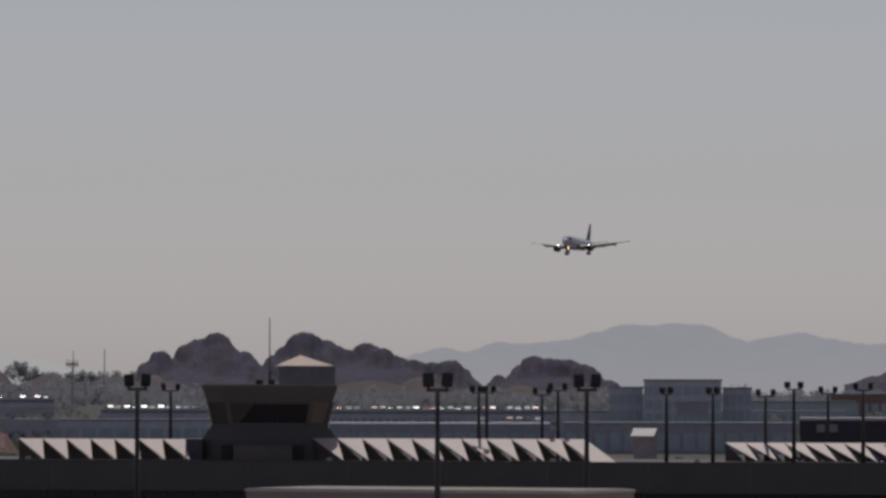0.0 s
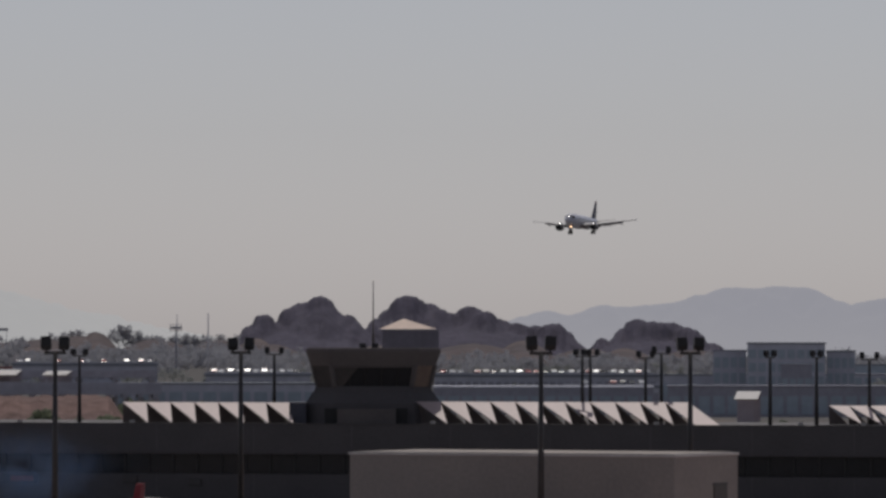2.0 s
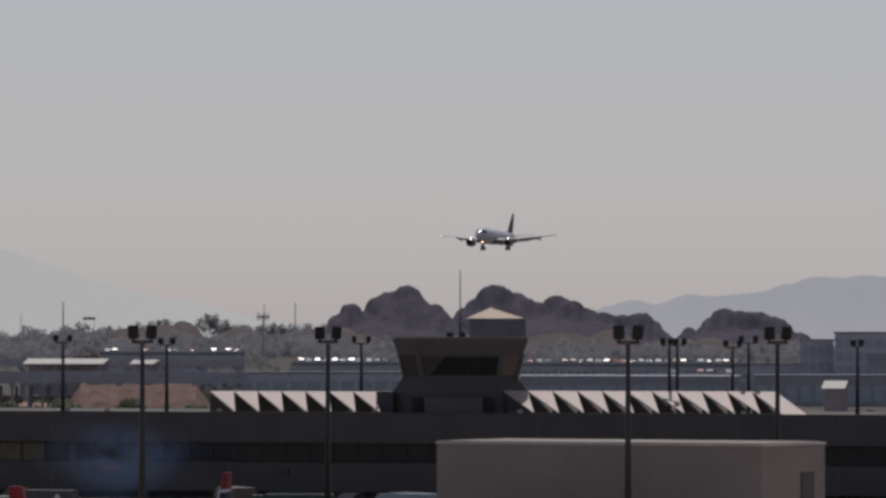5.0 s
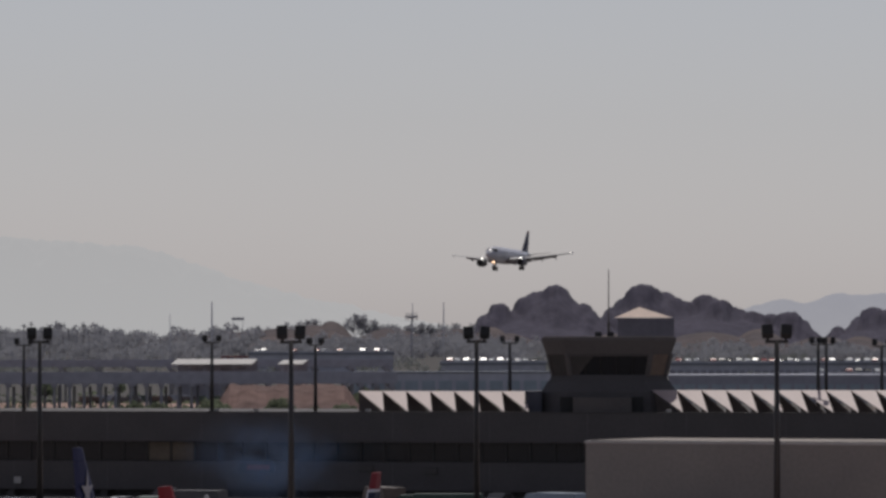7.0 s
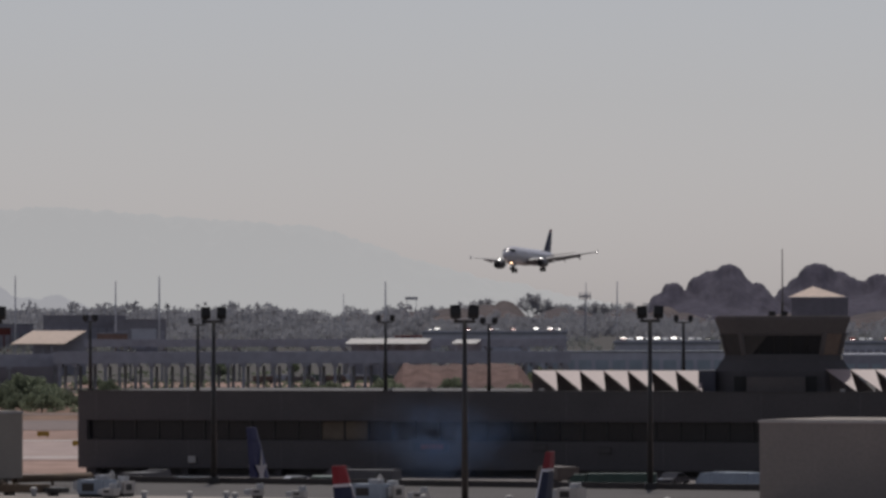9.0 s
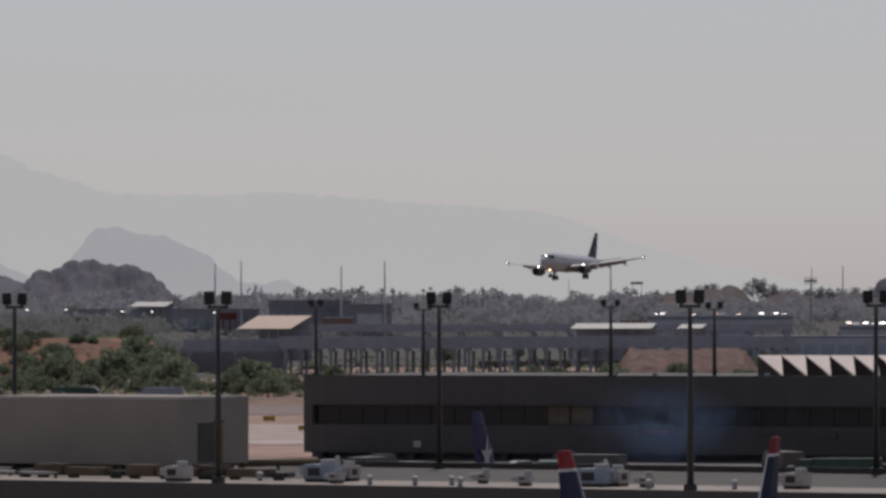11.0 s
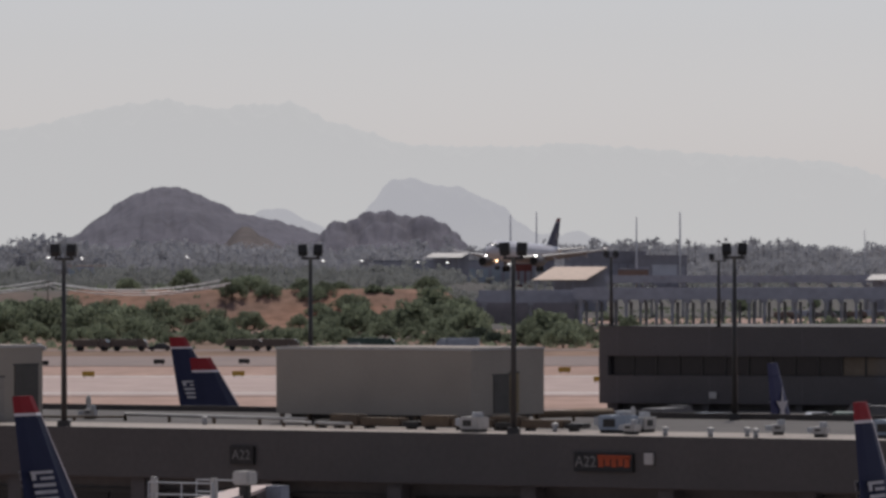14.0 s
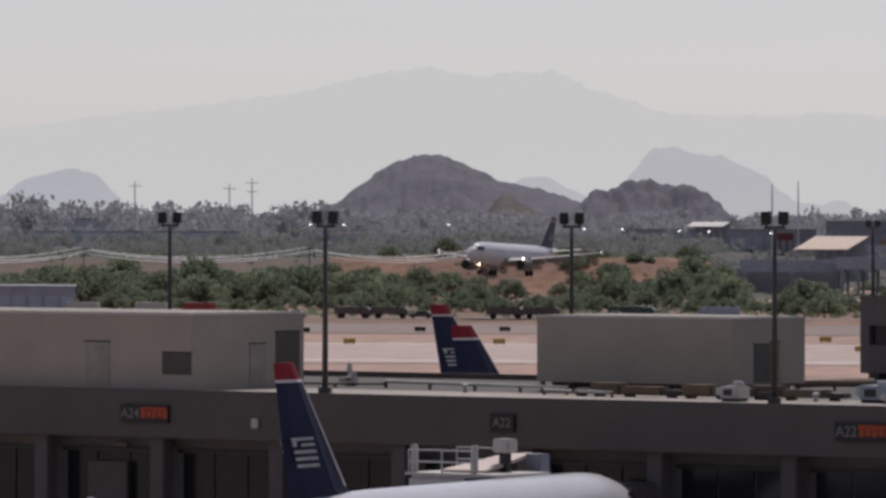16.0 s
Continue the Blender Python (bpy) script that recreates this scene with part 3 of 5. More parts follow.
penthouse(-1620, -1044, 9.4, 1.2, 3.94, [("front", 15.2, 1.6, 0.2, 2.4, DOOR, "grey metal door"), ("front", 20.3, 1.9, 0.8, 1.9, DOOR_DARK, "dark louvred vent"),
          ("side", 4.8, 1.3, 0.1, 2.3, DOOR, "grey metal door"), ("side", 7.0, 2.0, 0.1, 2.9, DOOR_DARK, "dark louvred doorway")],
          "long beige stucco penthouse flush with the concourse face")
penthouse(1343, 1917, 7.2, 2.4, 3.7, [("side", 4.4, 1.5, 0.1, 2.3, DOOR_DARK, "dark recessed doorway")], "wide darker grey-beige stucco penthouse raised on the concourse roof", 0.3,
          mat("darker_stucco", (0.265, 0.238, 0.215), (0.215, 0.195, 0.18), 0.9, 0.25, 0.006, fine=24, spread=0.1))
gate_sign(-1124, "A24", 3.15, True, "black gate sign with pale A24 and orange shapes")
gate_sign(-491, "A22", 1.45, False, "small black gate sign with pale A22")
gate_sign(149, "A22", 3.3, True, "black gate sign with pale A22 and orange shapes")
gate_sign(900, "A2", 1.45, False, "small black gate sign at the next gate")


def floodlight_pole(kind, high, spread, head, label, group):
    """A mast with a cross arm and two floodlights that tilt outward."""
    p = empty("floodlight_pole", Matrix(), label, "light pole", group)
    bm = tube(bmesh.new(), (0, 0, 0), (0, 0, high), 0.16 if kind == "near" else 0.24, 0.1 if kind == "near" else 0.15, 12)
    smooth(part("shaft", bm, POLE, p))
    part("base", boxbm(-0.3, -0.3, 0, 0.3, 0.3, 0.35, 0.04), POLE, p)
    part("cross_arm", boxbm(-spread - 0.12, -0.07, high - 0.1, spread + 0.12, 0.07, high + 0.04, 0.02), POLE, p)
    for s in (-1, 1):
        b = bmesh.new()
        t = head * 0.4
        loft(b, [[(-t, -t * .7, 0.1), (t, -t * .7, 0.1), (t, t * .7, 0.1), (-t, t * .7, 0.1)],
                 [(-t * 1.12, -t, head * .55), (t * 1.12, -t, head * .55), (t * 1.12, t, head * .55), (-t * 1.12, t, head * .55)],
                 [(-t * 1.05, -t * .8, head * 1.3), (t * 1.05, -t * .8, head * 1.3), (t * 1.05, t * .8, head * 1.3), (-t * 1.05, t * .8, head * 1.3)]])
        tube(b, (0, 0, -0.05), (0, 0, 0.2), 0.06, seg=8)
        b.transform(pose(s * spread, 0, high, 0, s * 3, 0))
        h = part("floodlight", b, LAMP_BODY, p, "black box floodlight")
        part("lens", boxbm(s * spread - t * .8, t * .95, high + .2, s * spread + t * .8, t * 1.05, high + head), LENS, h)
    return p


POLE_NEAR = floodlight_pole("near", 8.45, 0.39, 0.56, "tall dark bronze pole with twin black floodlights on the roof edge", "floodlight poles on the near roof")
FRONT_ROW, BACK_ROW = (-808, -13, 822, 1681), (-1083, -372, 378, 1150, 1945)
spots = [near_at(u, 0.75, ROOF_Z - 0.06) for u in FRONT_ROW] + [near_at(u, 28.8, ROOF_Z - 0.06) for u in BACK_ROW]
for i, m in enumerate(spots):
    m = Matrix.Translation(m.translation) @ pose(0, 0, 0, 0, 0, (i * 37) % 9 - 4)
    if i == 0:
        POLE_NEAR.matrix_basis = m
    else:
        copy_thing(POLE_NEAR, m)


# ---- roof equipment ----
def ac_unit(w, d, h, material, label):
    a = empty("rooftop_unit", Matrix(), label, "air conditioner", "rooftop units")
    part("casing", boxbm(-w / 2, -d / 2, 0.15, w / 2, d / 2, h, 0.04), material, a)
    part("curb", boxbm(-w / 2 + .08, -d / 2 + .08, 0, w / 2 - .08, d / 2 - .08, 0.16), FRAME, a)
    part("hood", boxbm(-w / 2 - 0.3, -d / 2 + 0.1, h * .4, -w / 2, d / 2 - 0.1, h * .9, 0.03), GALV, a)
    bm = tube(bmesh.new(), (w * .2, 0, h - .02), (w * .2, 0, h + 0.22), min(w, d) * .28, seg=16)
    part("fan_cowl", bm, GALV, a)
    part("grille", boxbm(-w * .3, -d / 2 - 0.02, 0.3, w * .15, -d / 2 + .01, h * .8), FRAME, a)
    return a


def vent(h, r, label):
    v = empty("roof_vent", Matrix(), label, "vent", "roof vents")
    smooth(part("flue", tube(bmesh.new(), (0, 0, 0), (0, 0, h), r * .6, seg=12), GALV, v))
    b = tube(bmesh.new(), (0, 0, h * .8), (0, 0, h * 1.15), r, r * .8, 12)
    tube(b, (0, 0, h * 1.15), (0, 0, h * 1.3), r * .8, r * .2, 12)
    part("cap", b, WHITE_METAL, v)
    return v


UNIT_A = ac_unit(1.5, 1.3, 0.85, BLUE_GREY, "blue-grey boxy rooftop air conditioner")
UNIT_B = ac_unit(1.1, 1.0, 0.75, WHITE_METAL, "white metal rooftop air conditioner")
UNIT_C = ac_unit(0.65, 0.65, 0.5, WHITE_METAL, "small white rooftop fan unit")
VENT_A = vent(0.35, 0.2, "short galvanised roof vent with a cap")
VENT_B = vent(0.95, 0.16, "tall galvanised roof vent stack")


def scatter(proto, rows, first):
    for i, (u, w, r) in enumerate(rows):
        m = near_at(u, w) @ pose(0, 0, -0.06, 0, 0, r)
        if i == 0 and first:
            proto.matrix_basis = m
        else:
            copy_thing(proto, m)


scatter(UNIT_A, [(172, 6, 0), (655, 5, 4)], True)
scatter(UNIT_B, [(-83, 3.5, 0), (214, 7.5, 90), (690, 6, 90), (1010, 6, 0)], True)
scatter(UNIT_C, [(196, 4, 0), (455, 7, 30), (530, 4.5, 10), (745, 5, 0)], True)
scatter(UNIT_C, [(-762, 14, 20)], False)
scatter(VENT_A, [(255, 3, 0), (335, 3, 0), (400, 4, 0), (415, 2.5, 0), (748, 3, 0), (900, 4, 0), (-560, 8, 0), (1180, 4, 0), (60, 6, 0)], True)
scatter(VENT_B, [(198, 8, 0), (672, 8, 0), (-765, 15, 0)], True)


def pipe_run(u0, u1, w0, w1, z, r, material, label):
    a, b = near_at(u0, w0).translation, near_at(u1, w1).translation
    a.z = b.z = ROOF_Z - 0.06
    p = empty("roof_pipe", Matrix.Translation(a), label, "pipe", "roof pipes")
    d = b - a
    smooth(part("pipe", tube(bmesh.new(), (0, 0, z), d + Vector((0, 0, z)), r, seg=10), material, p))
    n = max(2, int(d.length / 3))
    for i in range(n + 1):
        q = d * (i / n)
        part("support", boxbm(q.x - .08, q.y - .08, 0, q.x + .08, q.y + .08, z), RUST, p)
    return p


pipe_run(-700, -380, 12, 8, 0.35, 0.09, WHITE_METAL, "long pale pipe on low supports")
pipe_run(-420, -300, 7, 5, 0.25, 0.08, WHITE_METAL, "short pale pipe on low supports")
pipe_run(25, 160, 20, 26, 0.4, 0.2, RUST, "fat brown duct on supports")
pipe_run(-880, -700, 10, 12, 0.2, 0.06, RUST, "thin rusty pipe on low supports")


def duct_bank(u, w, n, label):
    d = empty("duct_bank", near_at(u, w) @ pose(0, 0, -0.06), label, "duct")
    x = 0
    for i in range(n):
        l = 1.0 + 0.7 * ((i * 7) % 3)
        part("duct", boxbm(x, 0, 0.15, x + l, 0.9, 0.4 + 0.15 * ((i * 5) % 3), 0.05), RUST if i % 3 else FRAME, d, "brown duct section" if i % 3 else "")
        part("foot", boxbm(x + .2, .1, 0, x + .4, .8, 0.16), FRAME, d)
        x += l + 0.12
    return d


duct_bank(-372, 6.0, 7, "rusty brown ducts and fittings beside the penthouse")
duct_bank(-90, 6.5, 4, "brown ducts below the penthouse corner")


# ---- aircraft ----
EMBLEM = mat("faded_white_tail_marking", (0.38, 0.38, 0.40), None, 0.7, 1.0, spec=0.1)
# Brown bounce from the ground and underside shading, put into the belly colour.
BELLY = mat("belly_ground_bounce", (0.26, 0.22, 0.22), None, 0.45, 0.4, spread=0.05)
WING_GREY = mat("dull_wing_grey", (0.23, 0.225, 0.235), (0.19, 0.185, 0.195), 0.5, 0.4, spread=0.08)
# Navy and red of the landing fin, lightened in colour for the haze before it.
NAVY_HAZED = mat("hazed_navy_paint", (0.062, 0.062, 0.10), (0.05, 0.05, 0.082), 0.55, 0.5, spread=0.06)
RED_HAZED = mat("hazed_red_paint", (0.20, 0.06, 0.065), None, 0.55, 0.5, spread=0.06)


def fuselage_rings(length, r):
    prof = [(0.0, 0.05, -0.55), (0.25, 0.42, -0.5), (0.8, 0.82, -0.4), (1.8, 1.28, -0.22), (3.2, 1.68, -0.07), (4.8, 1.92, 0), (6.4, 2.0, 0), (24.5, 2.0, 0), (28, 1.78, 0.22), (31, 1.4, 0.55), (34, 0.9, 0.95), (36.5, 0.45, 1.2), (37.5, 0.18, 1.3)]
    rings = []
    for y, rad, z in prof:
        rings.append([(rad * r / 2 * math.cos(a), y * length / 37.5, z + rad * r / 2 * 1.04 * math.sin(a)) for a in [i * math.tau / 24 for i in range(24)]])
    return rings


def airliner(name, label, group, fin_paint, tip_paint, emblem, lit, gear=True, wing_paint=None):
    """A twin-jet airliner, nose to -y, its nose wheel strut near the origin, wheels at z = -2.05."""
    p = empty(name, Matrix(), label, "airliner", group)
    off = Matrix.Translation((0, -5.0, 1.9))
    wing_paint = wing_paint or AIR_GREY

    def add(nm, bm, m, parent=p, lb="", sm=False):
        bm.transform(off)
        o = part(nm, bm, m, parent, lb)
        return smooth(o) if sm else o

    body = add("fuselage", loft(bmesh.new(), fuselage_rings(37.5, 2.0)), AIR_WHITE, p, "white painted fuselage", True)
    # belly fairing
    bm = loft(bmesh.new(), [[(x * s, y, -1.25 + z * s) for x, z in ((-2.1, .4), (-1.6, -.9), (1.6, -.9), (2.1, .4))] for y, s in ((10.5, .3), (12.5, 1), (19, 1), (21.5, .3))])
    add("belly_fairing", bm, BELLY, p, "grey-brown wing fairing")
    # cockpit glazing, set into the nose
    bm = bmesh.new()
    for s in (-1, 1):
        slab(bm, [(s * 0.03, 1.25, 0.4), (s * 1.0, 1.75, 0.4), (s * 1.05, 2.5, 1.18), (s * 0.03, 2.05, 1.3)], 0.16)
        slab(bm, [(s * 1.05, 1.8, 0.4), (s * 1.66, 3.3, 0.45), (s * 1.5, 3.7, 1.08), (s * 1.1, 2.55, 1.16)], 0.16)
    add("cockpit_window", bm, GLASS, p, "dark cockpit windows")
    bm = bmesh.new()
    for s in (-1, 1):
        for i in range(30):
            if i not in (8, 9, 20):
                y = 6.2 + i * 0.72
                box(bm, s * 1.975 - .03, y, .42, s * 1.975 + .03, y + .22, .68)
    add("cabin_window", bm, AIR_GREY, p, "row of small grey cabin windows")
    for s in (-1, 1):
        wing = [[(s * 1.7, 11.3, -1.25), (s * 1.7, 18.9, -1.3), (s * 1.7, 18.9, -1.1), (s * 1.7, 13.2, -0.65)],
                [(s * 6.2, 14.0, -0.85), (s * 6.2, 18.7, -0.9), (s * 6.2, 18.7, -0.78), (s * 6.2, 15.2, -0.5)],
                [(s * 17.0, 20.3, 0.62), (s * 17.0, 22.0, 0.6), (s * 17.0, 22.0, 0.66), (s * 17.0, 20.8, 0.74)]]
        w = add("wing", loft(bmesh.new(), wing), wing_paint, p, "grey swept wing")
        # lowered flaps
        bm = slab(bmesh.new(), [(s * 2.1, 18.7, -1.2), (s * 6.3, 18.5, -0.85), (s * 6.3, 19.7, -1.45), (s * 2.1, 20.2, -1.9)], 0.12)
        slab(bm, [(s * 6.6, 18.5, -0.8), (s * 13.0, 20.2, 0.1), (s * 13.0, 21.0, -0.3), (s * 6.6, 19.6, -1.35)], 0.1)
        add("flap", bm, wing_paint, w)
        for x in (4.2, 8.4, 12.0):
            y, z = 16.9 + (x - 4) * 0.35, -1.0 + (x - 4) * 0.12
            bm = loft(bmesh.new(), [[(s * x + a * k, y + dy, z - .15 - dz + b * k) for a, b in ((-.16, -.2), (.16, -.2), (.16, .2), (-.16, .2))] for dy, dz, k in ((0, 0, .3), (1.2, .1, 1), (2.6, .35, .9), (3.9, .75, .2))])
            add("flap_track_fairing", bm, wing_paint, w)
        bm = slab(bmesh.new(), [(s * 17.0, 20.9, 0.7), (s * 17.0, 22.0, 0.66), (s * 17.1, 22.3, 1.15), (s * 17.06, 21.9, 1.15)], 0.05)
        slab(bm, [(s * 17.0, 21.0, 0.62), (s * 17.0, 22.0, 0.62), (s * 17.03, 22.2, .2), (s * 17.02, 21.9, .2)], 0.05)
        add("wingtip_fence", bm, AIR_WHITE, w)
        # engine
        prof = [(10.2, 0.86), (10.35, 0.98), (11.2, 1.1), (12.8, 1.06), (14.2, 0.88), (14.9, 0.65), (15.8, 0.36)]
        bm = loft(bmesh.new(), [[(s * 5.75 + r * math.cos(a), y, -2.0 + r * math.sin(a)) for a in [i * math.tau / 20 for i in range(20)]] for y, r in prof])
        e = add("engine", bm, AIR_DARK if lit else AIR_WHITE, p, "round turbofan engine nacelle", True)
        bm = tube(bmesh.new(), (s * 5.75, 10.12, -2.0), (s * 5.75, 10.26, -2.0), 0.82, seg=20)
        add("intake", bm, TYRE, e, "black intake")
        add("pylon", loft(bmesh.new(), [[(s * 5.75 - .14, 11.4, -.95), (s * 5.75 + .14, 11.4, -.95), (s * 5.75 + .14, 15.6, -1.2), (s * 5.75 - .14, 15.6, -1.2)],
                                         [(s * 5.75 - .1, 13.2, -.5), (s * 5.75 + .1, 13.2, -.5), (s * 5.75 + .1, 16.5, -.7), (s * 5.75 - .1, 16.5, -.7)]]), AIR_GREY, e)
        tail = [[(s * 0.6, 31.2, 1.0), (s * 0.6, 34.9, 1.05), (s * 0.6, 34.9, 1.15), (s * 0.6, 32, 1.3)], [(s * 6.2, 34.7, 1.6), (s * 6.2, 36.1, 1.6), (s * 6.2, 36.1, 1.65), (s * 6.2, 35, 1.72)]]
        add("tailplane", loft(bmesh.new(), tail), wing_paint, p)
        # main gear
        if gear:
            bm = tube(bmesh.new(), (s * 3.8, 17.7, -1.2), (s * 3.8, 17.7, -3.4), 0.16, 0.13)
            tube(bm, (s * 3.8, 17.7, -2.4), (s * 2.4, 17.7, -1.4), 0.08)
            slab(bm, [(s * 4.15, 17.2, -1.3), (s * 4.15, 18.3, -1.3), (s * 4.15, 18.2, -2.9), (s * 4.15, 17.3, -2.9)], 0.06)
            g = add("main_gear", bm, AIR_GREY, p)
            for k in (-.42, .42):
                bm = tube(bmesh.new(), (s * 3.8 + k - .19, 17.7, -3.37), (s * 3.8 + k + .19, 17.7, -3.37), 0.58, seg=18)
                add("tyre", bm, TYRE, g)
        if lit:
            # Glint on the nacelle top, made as a small glowing sphere.
            bm = bmesh.new()
            bmesh.ops.create_icosphere(bm, subdivisions=2, radius=0.17, matrix=Matrix.Translation((s * 5.55, 11.6, -0.88)))
            add("glow_spot", bm, GLOW_SPOT, p, "glowing spot for a glint atop the nacelle")
            bm = bmesh.new()
            bmesh.ops.create_icosphere(bm, subdivisions=1, radius=0.05, matrix=Matrix.Translation((s * 17.1, 20.8, 0.8)))
            add("wingtip_light", bm, GLOW_SPOT, p)
    if gear:
        bm = tube(bmesh.new(), (0, 5.1, -1.4), (0, 5.0, -3.5), 0.11, 0.09)
        tube(bm, (0, 5.0, -2.5), (0, 6.3, -1.6), 0.06)
        for s in (-1, 1):
            slab(bm, [(s * .5, 3.9, -1.7), (s * .5, 5.6, -1.9), (s * .55, 5.5, -2.5), (s * .55, 4.0, -2.4)], 0.05)
        g = add("nose_gear", bm, AIR_GREY, p)
        for k in (-.26, .26):
            add("tyre", tube(bmesh.new(), (k - .11, 5.0, -3.52), (k + .11, 5.0, -3.52), 0.4, seg=16), TYRE, g)
    if lit:
        bm = bmesh.new()
        bmesh.ops.create_icosphere(bm, subdivisions=2, radius=0.17, matrix=Matrix.Translation((0, 4.8, -2.15)))
        add("taxi_light", bm, NOSE_LIGHT, p, "warm bright nose gear light")

    # fin: slim tapered slab, tip in its own colour
    def section(z, y0, y1, t):
        return [(0, y0, z), (t, y0 + (y1 - y0) * .3, z), (t * .6, y0 + (y1 - y0) * .75, z), (0, y1, z), (-t * .6, y0 + (y1 - y0) * .75, z), (-t, y0 + (y1 - y0) * .3, z)]

    fin = add("fin", loft(bmesh.new(), [section(1.5, 27.6, 34.8, .3), section(2.2, 29.6, 34.95, .3), section(7.0, 33.76, 36.13, .16)]), fin_paint, p, "painted tail fin")
    add("fin_tip", loft(bmesh.new(), [section(7.02, 33.8, 36.14, .16), section(7.75, 34.45, 36.3, .12)]), tip_paint, fin)
    if emblem == "bars":
        add("tip_stripe", loft(bmesh.new(), [section(6.9, 33.63, 36.1, .18), section(7.02, 33.74, 36.15, .18)]), AIR_WHITE, fin)
        add("leading_edge", loft(bmesh.new(), [section(2.3, 29.62, 29.8, .06), section(6.95, 33.7, 33.8, .03)]), AIR_WHITE, fin, "bare metal leading edge")
    if emblem == "bars":
        for s in (-1, 1):
            bm = bmesh.new()
            for z, f0, f1, hi_ in ((3.25, 0, 1, .15), (3.55, 0, 1, .15), (3.85, 0, 1, .15), (4.15, 0, .62, .13), (4.41, 0, 1, .13), (4.15, .82, 1, .39)):
                y0 = 31.35 + z * .5 - .4
                slab(bm, [(s * .285, y0 + 2.0 * f0, z), (s * .285, y0 + 2.0 * f1, z), (s * .275, y0 + 2.0 * f1 + hi_ * .3, z + hi_), (s * .275, y0 + 2.0 * f0 + hi_ * .3, z + hi_)], 0.03)
            add("emblem", bm, EMBLEM, fin, "plain pale bars")
    if emblem == "star":
        for s in (-1, 1):
            c = (34.2, 5.3)
            bm = bmesh.new()
            ring = [(s * .21, c[0] + (1.15 if i % 2 == 0 else .38) * math.sin(i * math.pi / 5), c[1] + (1.2 if i % 2 == 0 else .4) * math.cos(i * math.pi / 5)) for i in range(10)]
            loft(bm, [ring, [(x + s * .03, y, z) for x, y, z in ring]])
            add("emblem", bm, EMBLEM, fin, "plain white star shape")
    return p


LANDER = airliner("landing_airliner", "white twin-engine airliner with navy fin, wheels and flaps down, lights on", "", NAVY_HAZED, RED_HAZED, "bars", True, True, WING_GREY)
GEAR_Z = 2.08
FIN_TOP = Vector((0, 30.5, 0))     # below the fin's tip


def park(proto, u, d, rz, z=GEAR_Z, first=False):
    p = at(u, HORIZON, d)
    p.z = 0
    q = pose(0, 0, 0, 0, 0, rz) @ FIN_TOP
    m = pose(p.x - q.x, p.y - q.y, z + 0.05, 0, 0, rz)
    if first:
        proto.matrix_basis = m
        return proto
    return copy_thing(proto, m)


PARKED = airliner("parked_airliner", "parked white airliner with navy fin and red fin tip", "parked airliners", NAVY, RED, "bars", False)
park(PARKED, -884, 264, 180 - 19.4, first=True)
park(PARKED, 597, 250, 180 - 17)
park(PARKED, -610, 455, 180 - 33)
park(PARKED, -570, 362, 180 - 34)
park(PARKED, 974, 276, -14)
STAR = airliner("parked_jet", "parked airliner with bright blue fin and white star shape", "", SKY_BLUE, SKY_BLUE, "star", False)
park(STAR, 443, 340, 180 - 15, first=True)


# ---- jet bridge ----
DUSK_PANEL = mat("blue_grey_bridge_panel", (0.20, 0.21, 0.25), None, 0.7, 0.5)


def jet_bridge():
    j = empty("jet_bridge", NEAR @ pose(along(-548, -13), -5.0, -0.35), "grey jet bridge with roof railings and a pale box unit", "jet bridge")
    part("tunnel", boxbm(-2.0, -6.0, 3.1, 1.2, 6.0, 5.6, 0.08), FASCIA, j)
    part("cab", boxbm(-3.0, -9.0, 3.1, 2.2, -6.0, 6.3, 0.15), GALV, j)
    part("roof_deck", boxbm(-3.0, -9.2, 6.32, 2.4, -5.0, 6.45, 0.02), WHITE_METAL, j, "pale roof platform")
    for x, y in ((-2.9, -9), (-1.0, -9), (0.8, -9), (-2.9, -5.2), (0, -5.2)):
        part("rail_post", tube(bmesh.new(), (x, y, 6.4), (x, y, 7.5), 0.04, seg=6), GALV, j)
    for z in (6.95, 7.5):
        part("rail", tube(bmesh.new(), (-2.9, -9, z), (0.8, -9, z), 0.035, seg=6), GALV, j)
        part("rail", tube(bmesh.new(), (-2.9, -5.2, z), (0, -5.2, z), 0.035, seg=6), GALV, j)
    # Sunlit pink comes from the panel colour here too.
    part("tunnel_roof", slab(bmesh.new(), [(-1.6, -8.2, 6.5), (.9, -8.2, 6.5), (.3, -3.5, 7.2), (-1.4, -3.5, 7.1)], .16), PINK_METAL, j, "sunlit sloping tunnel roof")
    part("roof_unit", boxbm(.15, -6.6, 7.35, 1.1, -5.8, 8.0, 0.08), WHITE_METAL, j, "pale box unit on a dark neck")
    part("unit_neck", boxbm(.4, -6.4, 6.44, .85, -6.0, 7.37, 0.03), FRAME, j)
    for x in (-2.9, .55):
        part("roof_post", boxbm(x - .15, -8.7, 6.42, x + .15, -8.4, 7.75, 0.05), WHITE_METAL, j, "thick pale post")
    part("side_panel", boxbm(.5, -4.4, 3.2, 1.35, -3.6, 7.25, .04), DUSK_PANEL, j, "blue-grey upright panel")
    part("awning", slab(bmesh.new(), [(.6, -9.4, 6.2), (2.4, -9.2, 6.2), (3.8, -8.0, 5.7), (1.8, -8.0, 5.7)], .12), FRAME, j, "dark ribbed weather hood")
    part("stair", boxbm(2.3, -6.5, 2.0, 3.3, -3.0, 5.6, 0.05), FASCIA_DARK, j)
    part("column", tube(bmesh.new(), (0, -3, 0), (0, -3, 3.4), 0.35, seg=14), GALV, j)
    part("bogie", boxbm(-1.5, -3.8, 0, 1.5, -2.2, 0.9, 0.1), FRAME, j)


jet_bridge()

